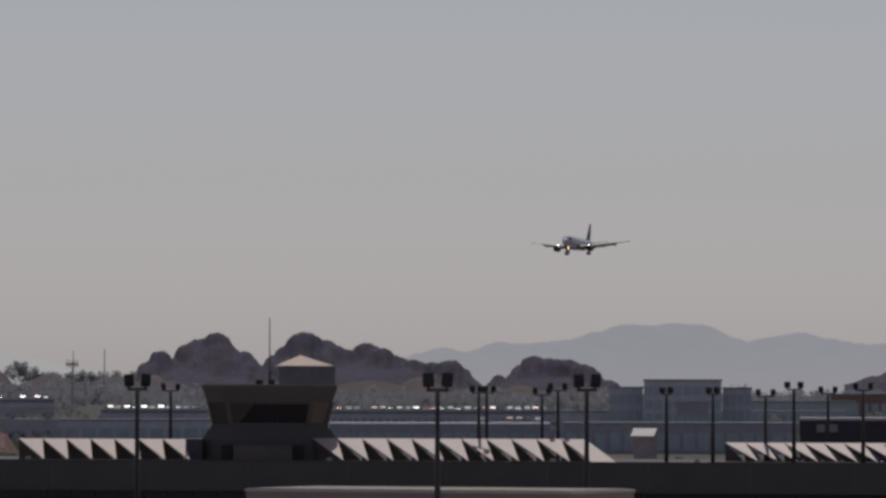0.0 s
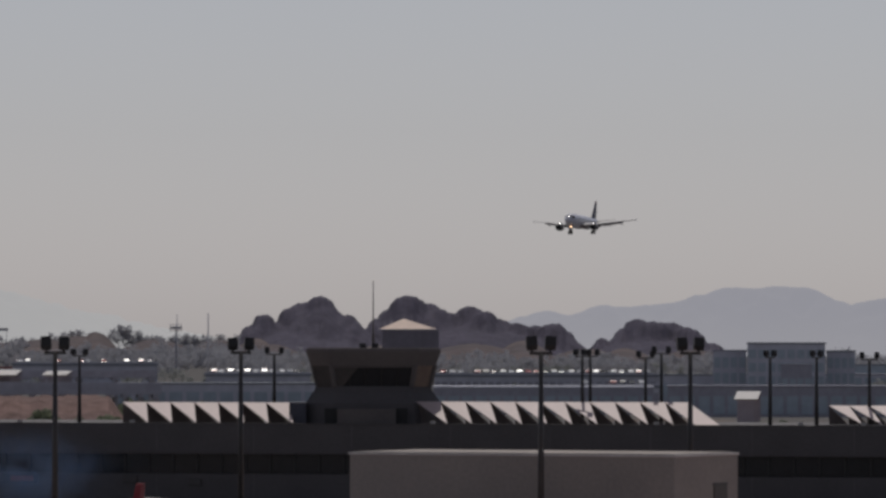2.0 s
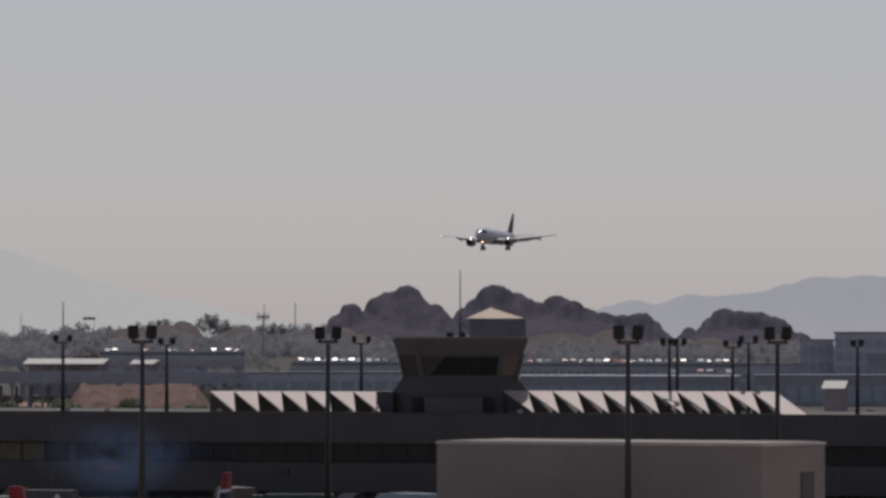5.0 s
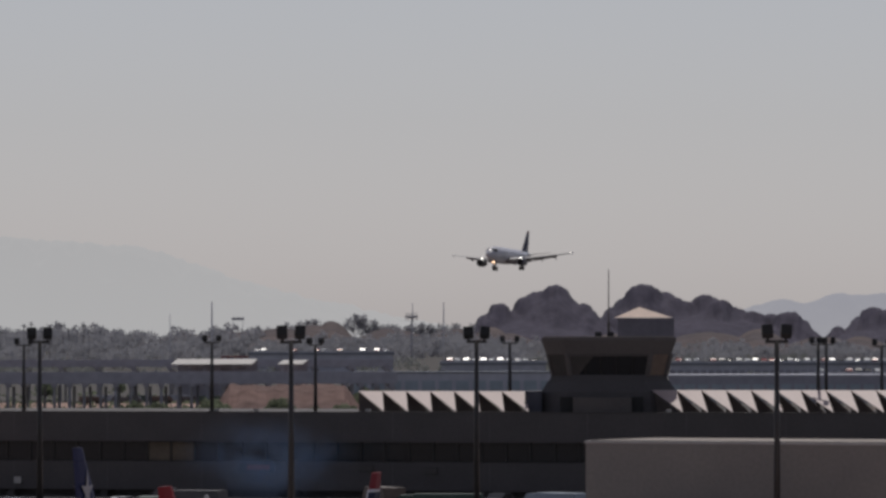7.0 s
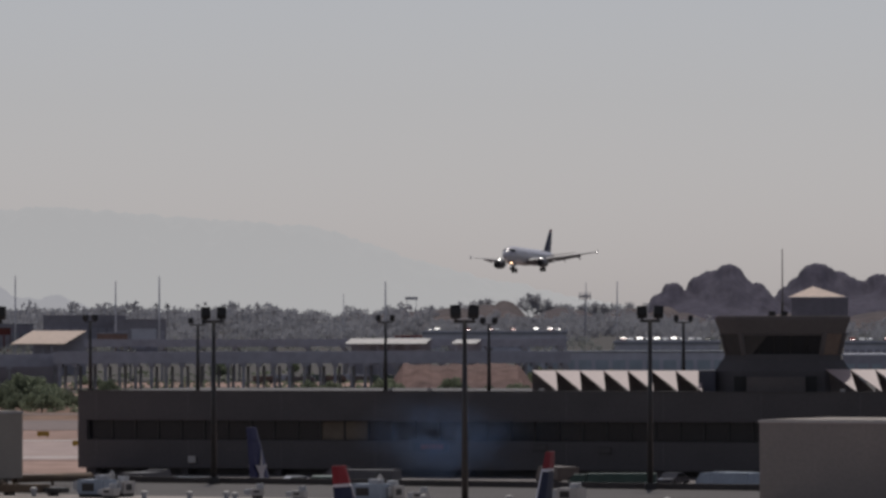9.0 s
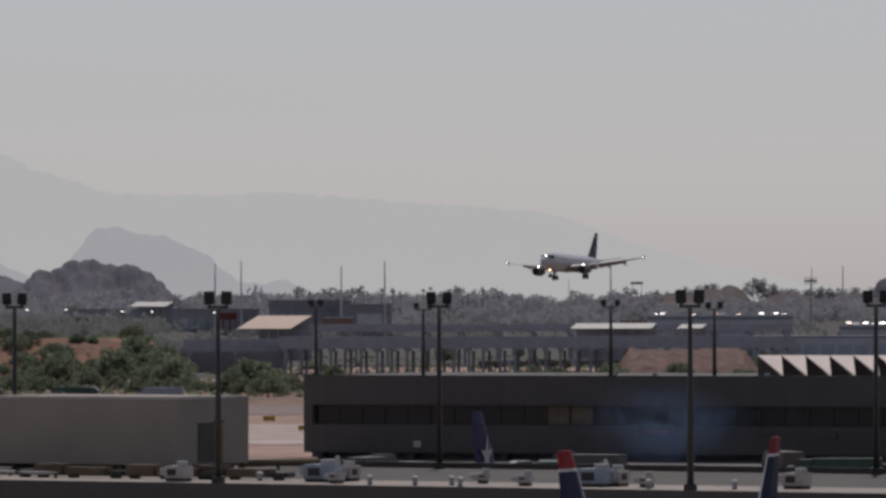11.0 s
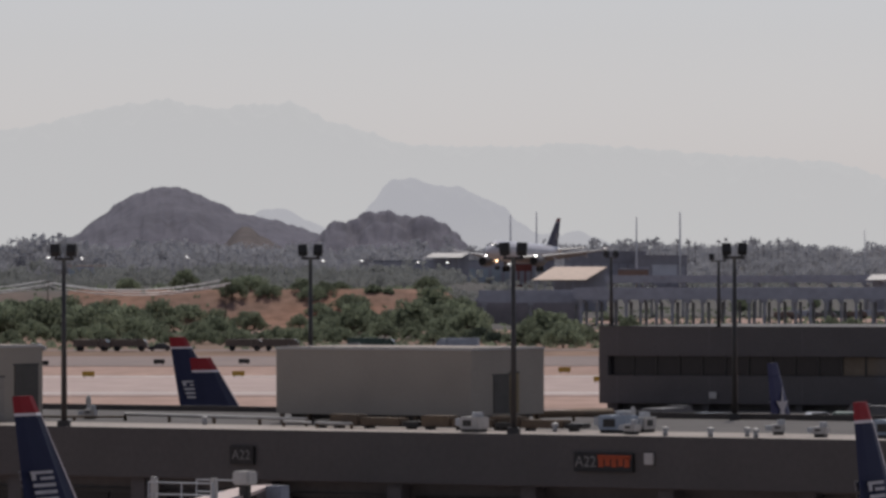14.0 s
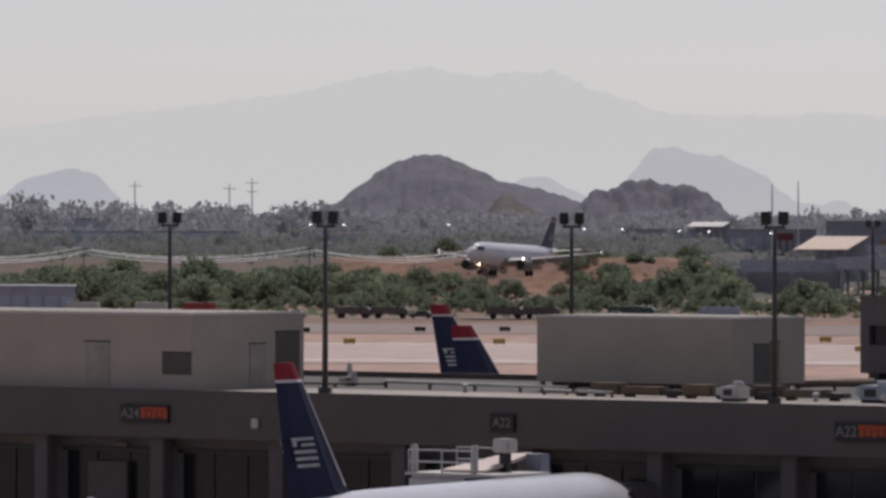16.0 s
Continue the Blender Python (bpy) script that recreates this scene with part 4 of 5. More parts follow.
for u, w_, z_, hh in ((228, .5, 8.15, .55), (-930, .4, 7.6, .5), (610, .45, 7.9, .5)):
    b = empty("wall_box", NEAR @ pose(along(u), -0.16, z_), "small pale utility box on the fascia", "wall box", "wall boxes")
    part("cover", boxbm(-w_ / 2, 0, -hh / 2, w_ / 2, .16, hh / 2, .02), WHITE_METAL, b)
    part("back_plate", boxbm(-w_ / 2 - .04, .12, -hh / 2 - .04, w_ / 2 + .04, .16, hh / 2 + .04), FRAME, b)


# ---- far concourse with control tower ----
FAR_Y = 707.0


FAR_TURN = 19.0
FAR_A = at(138, HORIZON, FAR_Y)
FAR_A.z = 0
FAR = Matrix.Translation(FAR_A) @ pose(0, 0, 0, 0, 0, -FAR_TURN)
FAR_E = Vector((math.cos(radians(FAR_TURN)), -math.sin(radians(FAR_TURN)), 0))
FAR_N = Vector((math.sin(radians(FAR_TURN)), math.cos(radians(FAR_TURN)), 0))


def fx(u, w=0.0):
    """Distance along the far face at bearing u, w metres behind it."""
    a = (u - 784) / F
    p = FAR_A + FAR_N * w
    return (p.y * math.sin(a) - p.x * math.cos(a)) / (FAR_E.x * math.cos(a) - FAR_E.y * math.sin(a))


def fd(u, w=0.0):
    return (FAR_A + FAR_N * w + FAR_E * fx(u, w)).length


def fz(v, d=FAR_Y):
    return EYE - (v - HORIZON) / F * d


def far_concourse():
    c = empty("concourse_far", FAR, "long dark precast concourse with a strip of dark windows", "concourse", "", "structure")
    x0, x1 = fx(138), fx(2750)
    top = fz(691)
    part("fascia", boxbm(x0, 0, fz(742), x1, 36, top, 0.05), FASCIA_DARK, c)
    part("coping", boxbm(x0 - .05, -0.05, top, x1, 0.5, top + 0.1), FASCIA, c)
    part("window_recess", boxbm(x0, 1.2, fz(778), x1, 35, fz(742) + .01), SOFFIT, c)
    part("spandrel", boxbm(x0, 0, fz(826), x1, 36, fz(776), 0.05), FASCIA_DARK, c)
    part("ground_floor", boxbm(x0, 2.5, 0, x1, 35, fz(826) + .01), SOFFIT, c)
    part("end_pier", boxbm(x0, -0.03, fz(776), x0 + 1.1, 1.3, fz(742), 0.02), FASCIA_DARK, c)
    x, i = x0 + 1.2, 0
    while x < x1 - 3:
        blind = fx(532) < x < fx(610)
        part("window_pane", boxbm(x, 0.95, fz(775), x + 2.6, 1.05, fz(743)), GLASS_SHADE if blind else GLASS, c)
        part("mullion", boxbm(x + 2.6, 0.8, fz(776), x + 2.8, 1.2, fz(742)), FRAME, c)
        if i % 4 == 0:
            part("column", boxbm(x, 0.6, 0, x + 0.8, 2.55, fz(826), 0.03), FASCIA_DARK, c)
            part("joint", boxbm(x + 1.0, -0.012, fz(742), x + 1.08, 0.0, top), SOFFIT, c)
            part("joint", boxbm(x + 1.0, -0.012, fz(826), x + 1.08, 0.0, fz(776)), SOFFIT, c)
        x += 2.8
        i += 1
    return c


far_concourse()
FAR_ROOF_Z = fz(691) + 0.0


GABLE = mat("brown_gable_boards", (0.15, 0.125, 0.115), None, 0.9, 0.6)


def skylights(u0, n, v0, v1, pitch, y, last, label):
    """A row of sawtooth skylights: pale leaning panels between dark upright gables."""
    k = fd(u0 + n * pitch / 2, y) / F
    x0 = fx(u0, y)
    s = empty("skylight_row", FAR @ pose(x0, y, FAR_ROOF_Z), label, "skylight", "sawtooth skylights on the far roof")
    p, h = (fx(u0 + n * pitch, y) - x0) / n, (v1 - v0) * k
    z0 = 0.0
    sh = -5.2 * math.tan(radians(FAR_TURN) + (u0 - 784) / F)     # the teeth rake across the roof
    part("upstand", boxbm(-0.3 + sh, -0.3, 0, n * p + (p if last else 0) + .1, 6.0, z0 + .06), FASCIA_DARK, s)
    for i in range(n):
        x = i * p
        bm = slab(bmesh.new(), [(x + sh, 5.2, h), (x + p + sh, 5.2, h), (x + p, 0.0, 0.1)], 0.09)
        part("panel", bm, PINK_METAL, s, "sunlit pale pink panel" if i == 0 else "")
        bm = slab(bmesh.new(), [(x + sh, 5.3, h), (x + sh, 5.3, 0), (x + p + sh, 5.3, 0)], 0.2)
        part("gable", bm, GABLE, s)
    if last:
        x = n * p
        bm = slab(bmesh.new(), [(x + sh, 5.2, h), (x + p * .95 + sh, 5.2, h), (x + p * 1.85, 0.0, -.0), (x + p * .9, 0.0, 0.0)], 0.09)
        part("panel", bm, PINK_METAL, s)
        part("gable", slab(bmesh.new(), [(x + sh, 5.3, h), (x + sh, 5.3, 0), (x + p + sh, 5.3, 0)], 0.2), GABLE, s)
    return s


skylights(944, 7, 653, 690, 42.6, 1.0, False, "row of pale sawtooth skylight panels with dark gables")
skylights(1471, 10, 656, 696, 44.4, 1.0, True, "long row of pale sawtooth skylight panels with dark gables")
skylights(2214, 9, 650, 684, 35.0, 9.0, False, "row of smaller pale sawtooth skylight panels")


CAB_BROWN = mat("brown_painted_precast", (0.145, 0.127, 0.118), (0.118, 0.103, 0.097), 0.85, 0.3, 0.01, fine=10, spread=0.08)
BLIND = mat("brown_cab_blind", (0.085, 0.073, 0.066), None, 0.8, 0.5)
FACET_SUNLIT = mat("sunlit_cab_facet", (0.24, 0.175, 0.135), None, 0.8, 0.5)
DUSK_WALL = mat("blue_grey_wall_panel", (0.085, 0.085, 0.105), None, 0.8, 0.5)


def control_tower():
    t = empty("control_tower", FAR @ pose(fx(1384, 11.5), 11.5, 0, 0, 0, FAR_TURN - 3), "squat ramp control tower with flared dark cab and slanted glass", "control tower", "", "")
    td = fd(1384, 4)
    k = td / F

    def ring(w, z, ch=0.22):
        h = w / 2
        c = w * ch
        return [(-h + c, -h, z), (h - c, -h, z), (h, -h + c, z), (h, h - c, z), (h - c, h, z), (-h + c, h, z), (-h, h - c, z), (-h, -h + c, z)]

    def z(v):
        return fz(v, td)

    part("roof_slab", loft(bmesh.new(), [ring(222 * k, z(592), .16), ring(240 * k, z(567), .16), ring(240 * k, z(562), .16)]), CAB_BROWN, t, "wide brown roof fascia")
    part("roof_deck", loft(bmesh.new(), [ring(232 * k, z(562), .16), ring(232 * k, z(560), .16)]), ROOFING, t)
    part("cab_glass", loft(bmesh.new(), [ring(198 * k, z(629), .16), ring(216 * k, z(591), .16)]), GLASS, t, "dark slanted cab glass")
    lo, hi = [Vector(p) for p in ring(201 * k, z(629), .16)], [Vector(p) for p in ring(219 * k, z(591), .16)]
    for i in range(8):
        part("cab_post", tube(bmesh.new(), lo[i], hi[i], 0.3 if i < 3 else 0.16, seg=8), CAB_BROWN, t)
    for f in (.2, .4, .6, .8):
        part("mullion", tube(bmesh.new(), lo[0].lerp(lo[1], f), hi[0].lerp(hi[1], f), 0.06, seg=6), FRAME, t)
    part("transom", tube(bmesh.new(), lo[0].lerp(hi[0], .93), lo[1].lerp(hi[1], .93), 0.1, seg=6), CAB_BROWN, t)

    def pane(a, b, f):
        return lo[a].lerp(lo[b], f), hi[a].lerp(hi[b], f)

    (p0, q0), (p1, q1), (p2, q2) = pane(0, 1, .02), pane(0, 1, .1), pane(0, 1, .34)
    part("blind", slab(bmesh.new(), [p0, p1, q2, q0], .1), BLIND, t, "drawn brown blind")
    # Right corner facet: a tan plate carries the sunlight on the post.
    (p0, q0), (p1, q1) = pane(1, 2, .12), pane(1, 2, .88)
    part("blind", slab(bmesh.new(), [p0, p1, q1, q0], .1), FACET_SUNLIT, t, "tan corner facet with sunlight put into its colour")
    (p0, q0), (p1, q1) = pane(7, 0, .1), pane(7, 0, .9)
    part("blind", slab(bmesh.new(), [p0, p1, q1, q0], .1), BLIND, t, "drawn brown blind")
    part("sill", loft(bmesh.new(), [ring(212 * k, z(640), .18), ring(204 * k, z(628), .18)]), FASCIA_DARK, t)
    part("shaft", loft(bmesh.new(), [ring(250 * k, FAR_ROOF_Z - .3, .2), ring(240 * k, z(658), .2), ring(216 * k, z(639), .2)]), FASCIA_DARK, t, "dark flared tower base")
    h = 250 * k / 2
    part("entry_block", boxbm(-64 * k, -h - 1.3, FAR_ROOF_Z, 40 * k, -h + 1.2, z(668), 0.05), CAB_BROWN, t, "paler brown entry block")
    part("doorway", boxbm(40 * k, -h - 0.3, FAR_ROOF_Z, 60 * k, -h + 0.4, z(667)), SIGN_BLACK, t)
    part("doorway", boxbm(-86 * k, -h - 0.3, FAR_ROOF_Z, -64 * k, -h + 0.4, z(667)), SIGN_BLACK, t)
    part("side_block", boxbm(-h - 24 * k, -h + 1.5, FAR_ROOF_Z, -h + 6 * k, h - 3, z(657), 0.05), DUSK_WALL, t, "dark blue-grey side block")
    for u in (-20, 2):
        part("roof_lamp", boxbm(u * k - .3, -1.5, z(561), u * k + .45, -.8, z(552), 0.06), LAMP_BODY, t)
    smooth(part("aerial", tube(bmesh.new(), (0, 2, z(561)), (0, 2, z(440)), 0.09, 0.05, 8), FASCIA_DARK, t, "tall thin aerial"))
    part("aerial_base", tube(bmesh.new(), (0, 2, z(561)), (0, 2, z(535)), 0.16, seg=8), FASCIA_DARK, t)


control_tower()
POLE_FAR = floodlight_pole("far", 8.0, 0.78, 0.6, "dark pole with twin floodlights on the far roof", "floodlight poles on the far roof")
first = True
for u, y, dz, s in ((350, 8, 0, .8), (682, 6, .3, 1), (865, 12, .0, .9), (1209, 14, .2, 1), (1754, 8, 0, .95), (1768, 30, 0, .9), (1866, 34, -.2, .85), (1894, 10, .3, 1), (2168, 8, -.1, 1), (2086, 12, -.1, .9),
                    (2261, 14, -.3, .9), (2311, 5, .5, 1.1), (2371, 30, 0, .8), (2433, 6, .4, 1.05), (160, 6, 0.4, .9)):
    m = FAR @ pose(fx(u, y), y, FAR_ROOF_Z + dz - .5, 0, 0, (u * 13) % 40 - 20 if u not in (160, 2086, 2168) else 70)
    if first:
        POLE_FAR.matrix_basis = m
        first = False
    else:
        copy_thing(POLE_FAR, m)


def roof_bits():
    for u in (760, 958, 1490, 1885, 2140, 2250, 690):
        b = empty("roof_lamp", FAR @ pose(fx(u, .8), 0.8, FAR_ROOF_Z), "small white roof-edge lamp", "lamp", "roof-edge lamps")
        part("housing", boxbm(-.28, -.2, .1, .28, .2, .42, .05), WHITE_METAL, b)
        part("foot", boxbm(-.08, -.08, 0, .08, .08, .12), FRAME, b)
    for u, v, w, h in ((955, 793, 26, 11), (340, 812, 14, 12), (1070, 798, 22, 10)):
        k = fd(u) / F
        b = empty("wall_box", FAR @ pose(fx(u), -.25, fz(v, fd(u))), "small box fixed to the concourse wall", "wall box", "wall boxes")
        part("cover", boxbm(-w / 2 * k, 0, -h / 2 * k, w / 2 * k, .25, h / 2 * k, .03), WHITE_METAL if u == 340 else FASCIA, b)
        part("back_plate", boxbm(-w / 2 * k - .06, .19, -h / 2 * k - .06, w / 2 * k + .06, .25, h / 2 * k + .06), FRAME, b)
    b = empty("gate_sign", FAR @ pose(fx(775), -.3, fz(791, fd(775))), "dark gate sign with orange lettering shapes", "sign", "gate signs on the fascia")
    part("panel", boxbm(-2.9, 0, -.5, 1.2, .3, .5, .03), SIGN_BLACK, b)
    bm = bmesh.new()
    for i in range(6):
        box(bm, -1.9 + i * .45, -.02, -.25, -1.6 + i * .45, 0, .28)
    part("emblem", bm, ORANGE, b, "orange lettering shapes")


roof_bits()


# ---- vehicles ----
def car(paint, label):
    c = empty("parked_car", Matrix(), label, "car", "parked cars")
    prof = [(-2.2, .35), (-2.25, .75), (-1.2, .92), (-.6, 1.42), (.9, 1.45), (1.7, .98), (2.2, .9), (2.25, .35)]
    part("body", loft(bmesh.new(), [[(x, -.88, z) for x, z in prof], [(x, .88, z) for x, z in prof]]), paint, c)
    part("glazing", loft(bmesh.new(), [[(x, s * .9, z) for x, z in ((-1.05, .95), (-.58, 1.36), (.86, 1.38), (1.5, 1.0))] for s in (-1, 1)]), GLASS, c, "dark windows")
    for x in (-1.4, 1.4):
        for s in (-1, 1):
            part("wheel", tube(bmesh.new(), (x, s * .7, .32), (x, s * .92, .32), .32, seg=12), TYRE, c)
    return c


def truck(paint, label, long=7.0, tall=1.5):
    c = empty("service_truck", Matrix(), label, "truck", "service trucks")
    part("cargo_box", boxbm(-long / 2, -1.2, .8, long / 2 - 2.2, 1.2, tall, .05), paint, c)
    part("cab", loft(bmesh.new(), [[(x + long / 2, s * 1.1, z) for x, z in ((-2.1, .6), (-2.1, 2.2), (-.9, 2.2), (-.2, 1.4), (0, .6))] for s in (-1, 1)]), paint, c)
    part("windscreen", slab(bmesh.new(), [(long / 2 - .85, -1, 2.1), (long / 2 - .85, 1, 2.1), (long / 2 - .2, 1, 1.6), (long / 2 - .2, -1, 1.6)], .08), GLASS, c)
    for x in (-long / 2 + 1.2, long / 2 - 1.2):
        for s in (-1, 1):
            part("wheel", tube(bmesh.new(), (x, s * .9, .5), (x, s * 1.2, .5), .5, seg=12), TYRE, c)
    return c


CARS = [car(CAR_PAINTS[0], "white parked saloon car"), car(CAR_PAINTS[1], "silver parked saloon car"), car(CAR_PAINTS[2], "dark parked saloon car"), car(CAR_PAINTS[3], "red parked saloon car")]
TRUCKS = [truck(mat("dull_brown_truck_paint", (0.13, 0.10, 0.085), None, .6, 1), "dull brown service truck on the airfield", 7.0, 2.2),
          truck(mat("dark_green_truck_paint", (0.05, 0.085, 0.07), None, .6, 1), "dark green flatbed truck on the airfield", 9.0, 2.3),
          truck(mat("dark_grey_truck_paint", (0.11, 0.105, 0.11), None, .6, 1), "dark grey service truck on the airfield", 8.0, 2.0),
          truck(BLUE_GREY, "blue-grey service truck on the airfield", 8.0, 2.3)]
used = set()
for u, pt, lb in ((-1225, WHITE_METAL, "white box truck beside the runway"), (-1105, WHITE_METAL, "white van body beside the runway"), (-1020, CAR_PAINTS[3], "red box truck beside the runway")):
    tr = truck(pt, lb, 8.0, 3.3)
    q = on_ground(u, 1130)
    tr.matrix_basis = pose(q.x, q.y, 0, 0, 0, 4)


def place(protos, i, m):
    pr = protos[i % len(protos)]
    if pr.name in used:
        return copy_thing(pr, m)
    used.add(pr.name)
    pr.matrix_basis = m
    return pr


rng = random.Random(5)
for i in range(9):          # vehicles beyond the runway
    p = on_ground(-870 + i * 90 + rng.uniform(-40, 40), 1158 + rng.uniform(-3, 3))
    p.z += .05
    place(TRUCKS if i % 3 else CARS, rng.randrange(6), Matrix.Translation(p) @ pose(0, 0, 0, 0, 0, rng.choice((0, 180)) + rng.uniform(-6, 6)))


for i, u in enumerate((190, 260, 330, 520, 575, 640, 900, 985, 1080, 1190, 1290)):      # ramp vehicles before the far concourse
    p = on_ground(u, 600 + (i * 37) % 70)
    p.z = .05
    place(TRUCKS if i % 3 else CARS, i * 5 + 1, Matrix.Translation(p) @ pose(0, 0, 0, 0, 0, (i * 67) % 180))


for i, u in enumerate((470, 500, 532, 560, 590, 625, 650, 684, 712, 738, 775, 806)):        # yard beside the upper bridge
    p = on_ground(u, 1690 + (i * 23) % 40)
    place(TRUCKS, i * 7, Matrix.Translation(p) @ pose(0, 0, 0, 0, 0, (i * 41) % 60 - 30))


# ---- far buildings ----
def block(name, u0, u1, v0, v1, d, deep, wall, roof, label, rows=0, cols=0, category="building", panes=None):
    """A building with its face square to the view; v1 marks its foot, or None for the ground below it."""
    k = d / F
    c = at((u0 + u1) / 2, HORIZON, d)
    w, top = (u1 - u0) * k, EYE + (HORIZON - v0) * k
    foot = lie(c.x, c.y) - .3 if v1 is None else EYE + (HORIZON - v1) * k
    b = empty(name, pose(c.x, c.y, foot, 0, 0, -math.degrees((((u0 + u1) / 2) - 784) / F)), label, category)
    h = top - foot
    part("wall", boxbm(-w / 2, 0, 0, w / 2, deep, h - .5), wall, b)
    part("roof", boxbm(-w / 2 - .3, -.3, h - .5, w / 2 + .3, deep + .3, h, .05), roof, b)
    for r in range(rows):
        for q in range(cols):
            x = -w / 2 + (q + .12) * w / cols
            z = h * .12 + r * (h * .84) / rows
            part("window", boxbm(x, -.12, z, x + .76 * w / cols, .02, z + .55 * h / rows), panes or FAR_GLASS, b)
    return b


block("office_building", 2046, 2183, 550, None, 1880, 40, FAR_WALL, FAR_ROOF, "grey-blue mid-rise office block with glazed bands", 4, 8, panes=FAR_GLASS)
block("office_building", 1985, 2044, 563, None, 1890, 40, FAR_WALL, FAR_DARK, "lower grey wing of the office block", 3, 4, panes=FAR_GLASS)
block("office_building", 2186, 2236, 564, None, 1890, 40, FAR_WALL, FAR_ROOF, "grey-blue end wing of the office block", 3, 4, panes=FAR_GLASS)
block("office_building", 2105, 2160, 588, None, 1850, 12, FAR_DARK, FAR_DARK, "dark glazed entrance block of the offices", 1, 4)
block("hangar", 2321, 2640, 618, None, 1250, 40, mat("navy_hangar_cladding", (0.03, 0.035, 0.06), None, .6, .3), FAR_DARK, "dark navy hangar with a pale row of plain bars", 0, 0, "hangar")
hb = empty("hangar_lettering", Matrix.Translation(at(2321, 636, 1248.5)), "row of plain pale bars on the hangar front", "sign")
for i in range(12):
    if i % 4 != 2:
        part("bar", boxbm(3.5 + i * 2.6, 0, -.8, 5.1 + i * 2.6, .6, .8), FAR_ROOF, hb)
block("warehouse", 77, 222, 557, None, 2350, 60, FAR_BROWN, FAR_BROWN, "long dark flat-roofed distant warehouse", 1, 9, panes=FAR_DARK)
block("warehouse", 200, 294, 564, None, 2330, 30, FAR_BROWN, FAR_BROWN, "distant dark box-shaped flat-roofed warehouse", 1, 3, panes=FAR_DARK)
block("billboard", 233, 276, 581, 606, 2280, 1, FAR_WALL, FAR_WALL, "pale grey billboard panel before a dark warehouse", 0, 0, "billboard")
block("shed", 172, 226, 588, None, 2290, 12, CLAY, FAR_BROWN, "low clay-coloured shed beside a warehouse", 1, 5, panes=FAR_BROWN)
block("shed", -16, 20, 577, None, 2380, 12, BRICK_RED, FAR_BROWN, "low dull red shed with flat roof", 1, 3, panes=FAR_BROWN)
# The mauve wall colour includes the haze before the hill.
block("apartment_building", 1400, 1500, 527, None, 2900, 40, mat("hazed_mauve_wall", (0.25, 0.225, 0.25), None, .9, .05), FAR_DARK, "mauve-grey building below a pyramid roof", 0, 0)
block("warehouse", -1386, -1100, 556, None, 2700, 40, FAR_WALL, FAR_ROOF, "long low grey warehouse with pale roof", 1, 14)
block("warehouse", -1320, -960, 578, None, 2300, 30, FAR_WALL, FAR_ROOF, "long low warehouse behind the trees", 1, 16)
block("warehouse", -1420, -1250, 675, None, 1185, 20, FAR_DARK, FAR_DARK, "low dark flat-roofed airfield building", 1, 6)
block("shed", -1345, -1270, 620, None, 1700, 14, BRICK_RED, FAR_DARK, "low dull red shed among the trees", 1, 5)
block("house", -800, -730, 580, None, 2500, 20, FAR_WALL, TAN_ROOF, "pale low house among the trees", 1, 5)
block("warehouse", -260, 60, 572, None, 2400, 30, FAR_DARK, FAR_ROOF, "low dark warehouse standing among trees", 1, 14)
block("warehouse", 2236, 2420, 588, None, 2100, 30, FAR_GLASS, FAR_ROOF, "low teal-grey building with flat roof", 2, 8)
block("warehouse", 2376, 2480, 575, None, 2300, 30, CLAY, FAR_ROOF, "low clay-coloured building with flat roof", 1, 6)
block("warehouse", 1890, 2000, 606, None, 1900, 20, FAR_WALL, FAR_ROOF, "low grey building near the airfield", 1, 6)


def pyramid_roof():
    k = 2900 / F
    c = at(1448, 527, 2900)
    h = 49 * k
    p = empty("pyramid_roof", pose(c.x, c.y + h, c.z, 0, 0, 0), "sunlit pinkish pyramid roof", "roof")
    bm = bmesh.new()
    vs = [bm.verts.new(v) for v in ((-h, -h, 0), (h, -h, 0), (h, h, 0), (-h, h, 0), (-7 * k, 0, 19 * k))]
    for f in ((0, 1, 4), (1, 2, 4), (2, 3, 4), (3, 0, 4), (3, 2, 1, 0)):
        bm.faces.new([vs[i] for i in f])
    part("roof_sheet", bm, TAN_ROOF, p)
    part("eaves", boxbm(-h - .3, -h - .3, -.5, h + .3, h + .3, 0.0), FAR_DARK, p)


pyramid_roof()


def canopy(u0, u1, v0, v1, d, skew, label):
    """A shed roof on posts that tilts towards the airfield."""
    k = d / F
    a = at((u0 + u1) / 2, HORIZON, d)
    g = lie(a.x, a.y)
    w, z0, z1 = (u1 - u0) * k, EYE + (HORIZON - v1) * k, EYE + (HORIZON - v0) * k
    e = empty("shed", pose(a.x, a.y, g), label, "shed", "open sheds")
    z0, z1 = z0 - g, z1 - g
    part("roof", slab(bmesh.new(), [(-w / 2, 0, z0), (w / 2 - skew * k, 0, z0), (w / 2, 9, z1), (-w / 2 + skew * k, 9, z1)], .25), TAN_ROOF if v1 - v0 > 15 else WHITE_METAL, e, "pale sunlit sheet roof")
    n = 6
    for i in range(n):
        x = -w / 2 + 1 + i * (w - 2 - skew * k) / (n - 1)
        part("post", boxbm(x - .2, .3, 0, x + .2, .7, z0), FAR_DARK, e)
    part("rear_wall", boxbm(-w / 2 + skew * k, 9.2, 0, w / 2, 9.5, z1 - .3), FAR_DARK, e)


canopy(20, 150, 585, 608, 1850, 35, "open shed with a large tan sunlit roof")
canopy(610, 763, 600, 609, 1732, 10, "open shed with a long white flat roof")
canopy(798, 852, 602, 609, 1732, 10, "open shed with a small white roof")
canopy(-170, -95, 560, 568, 2300, 10, "open shed with a white roof among trees")
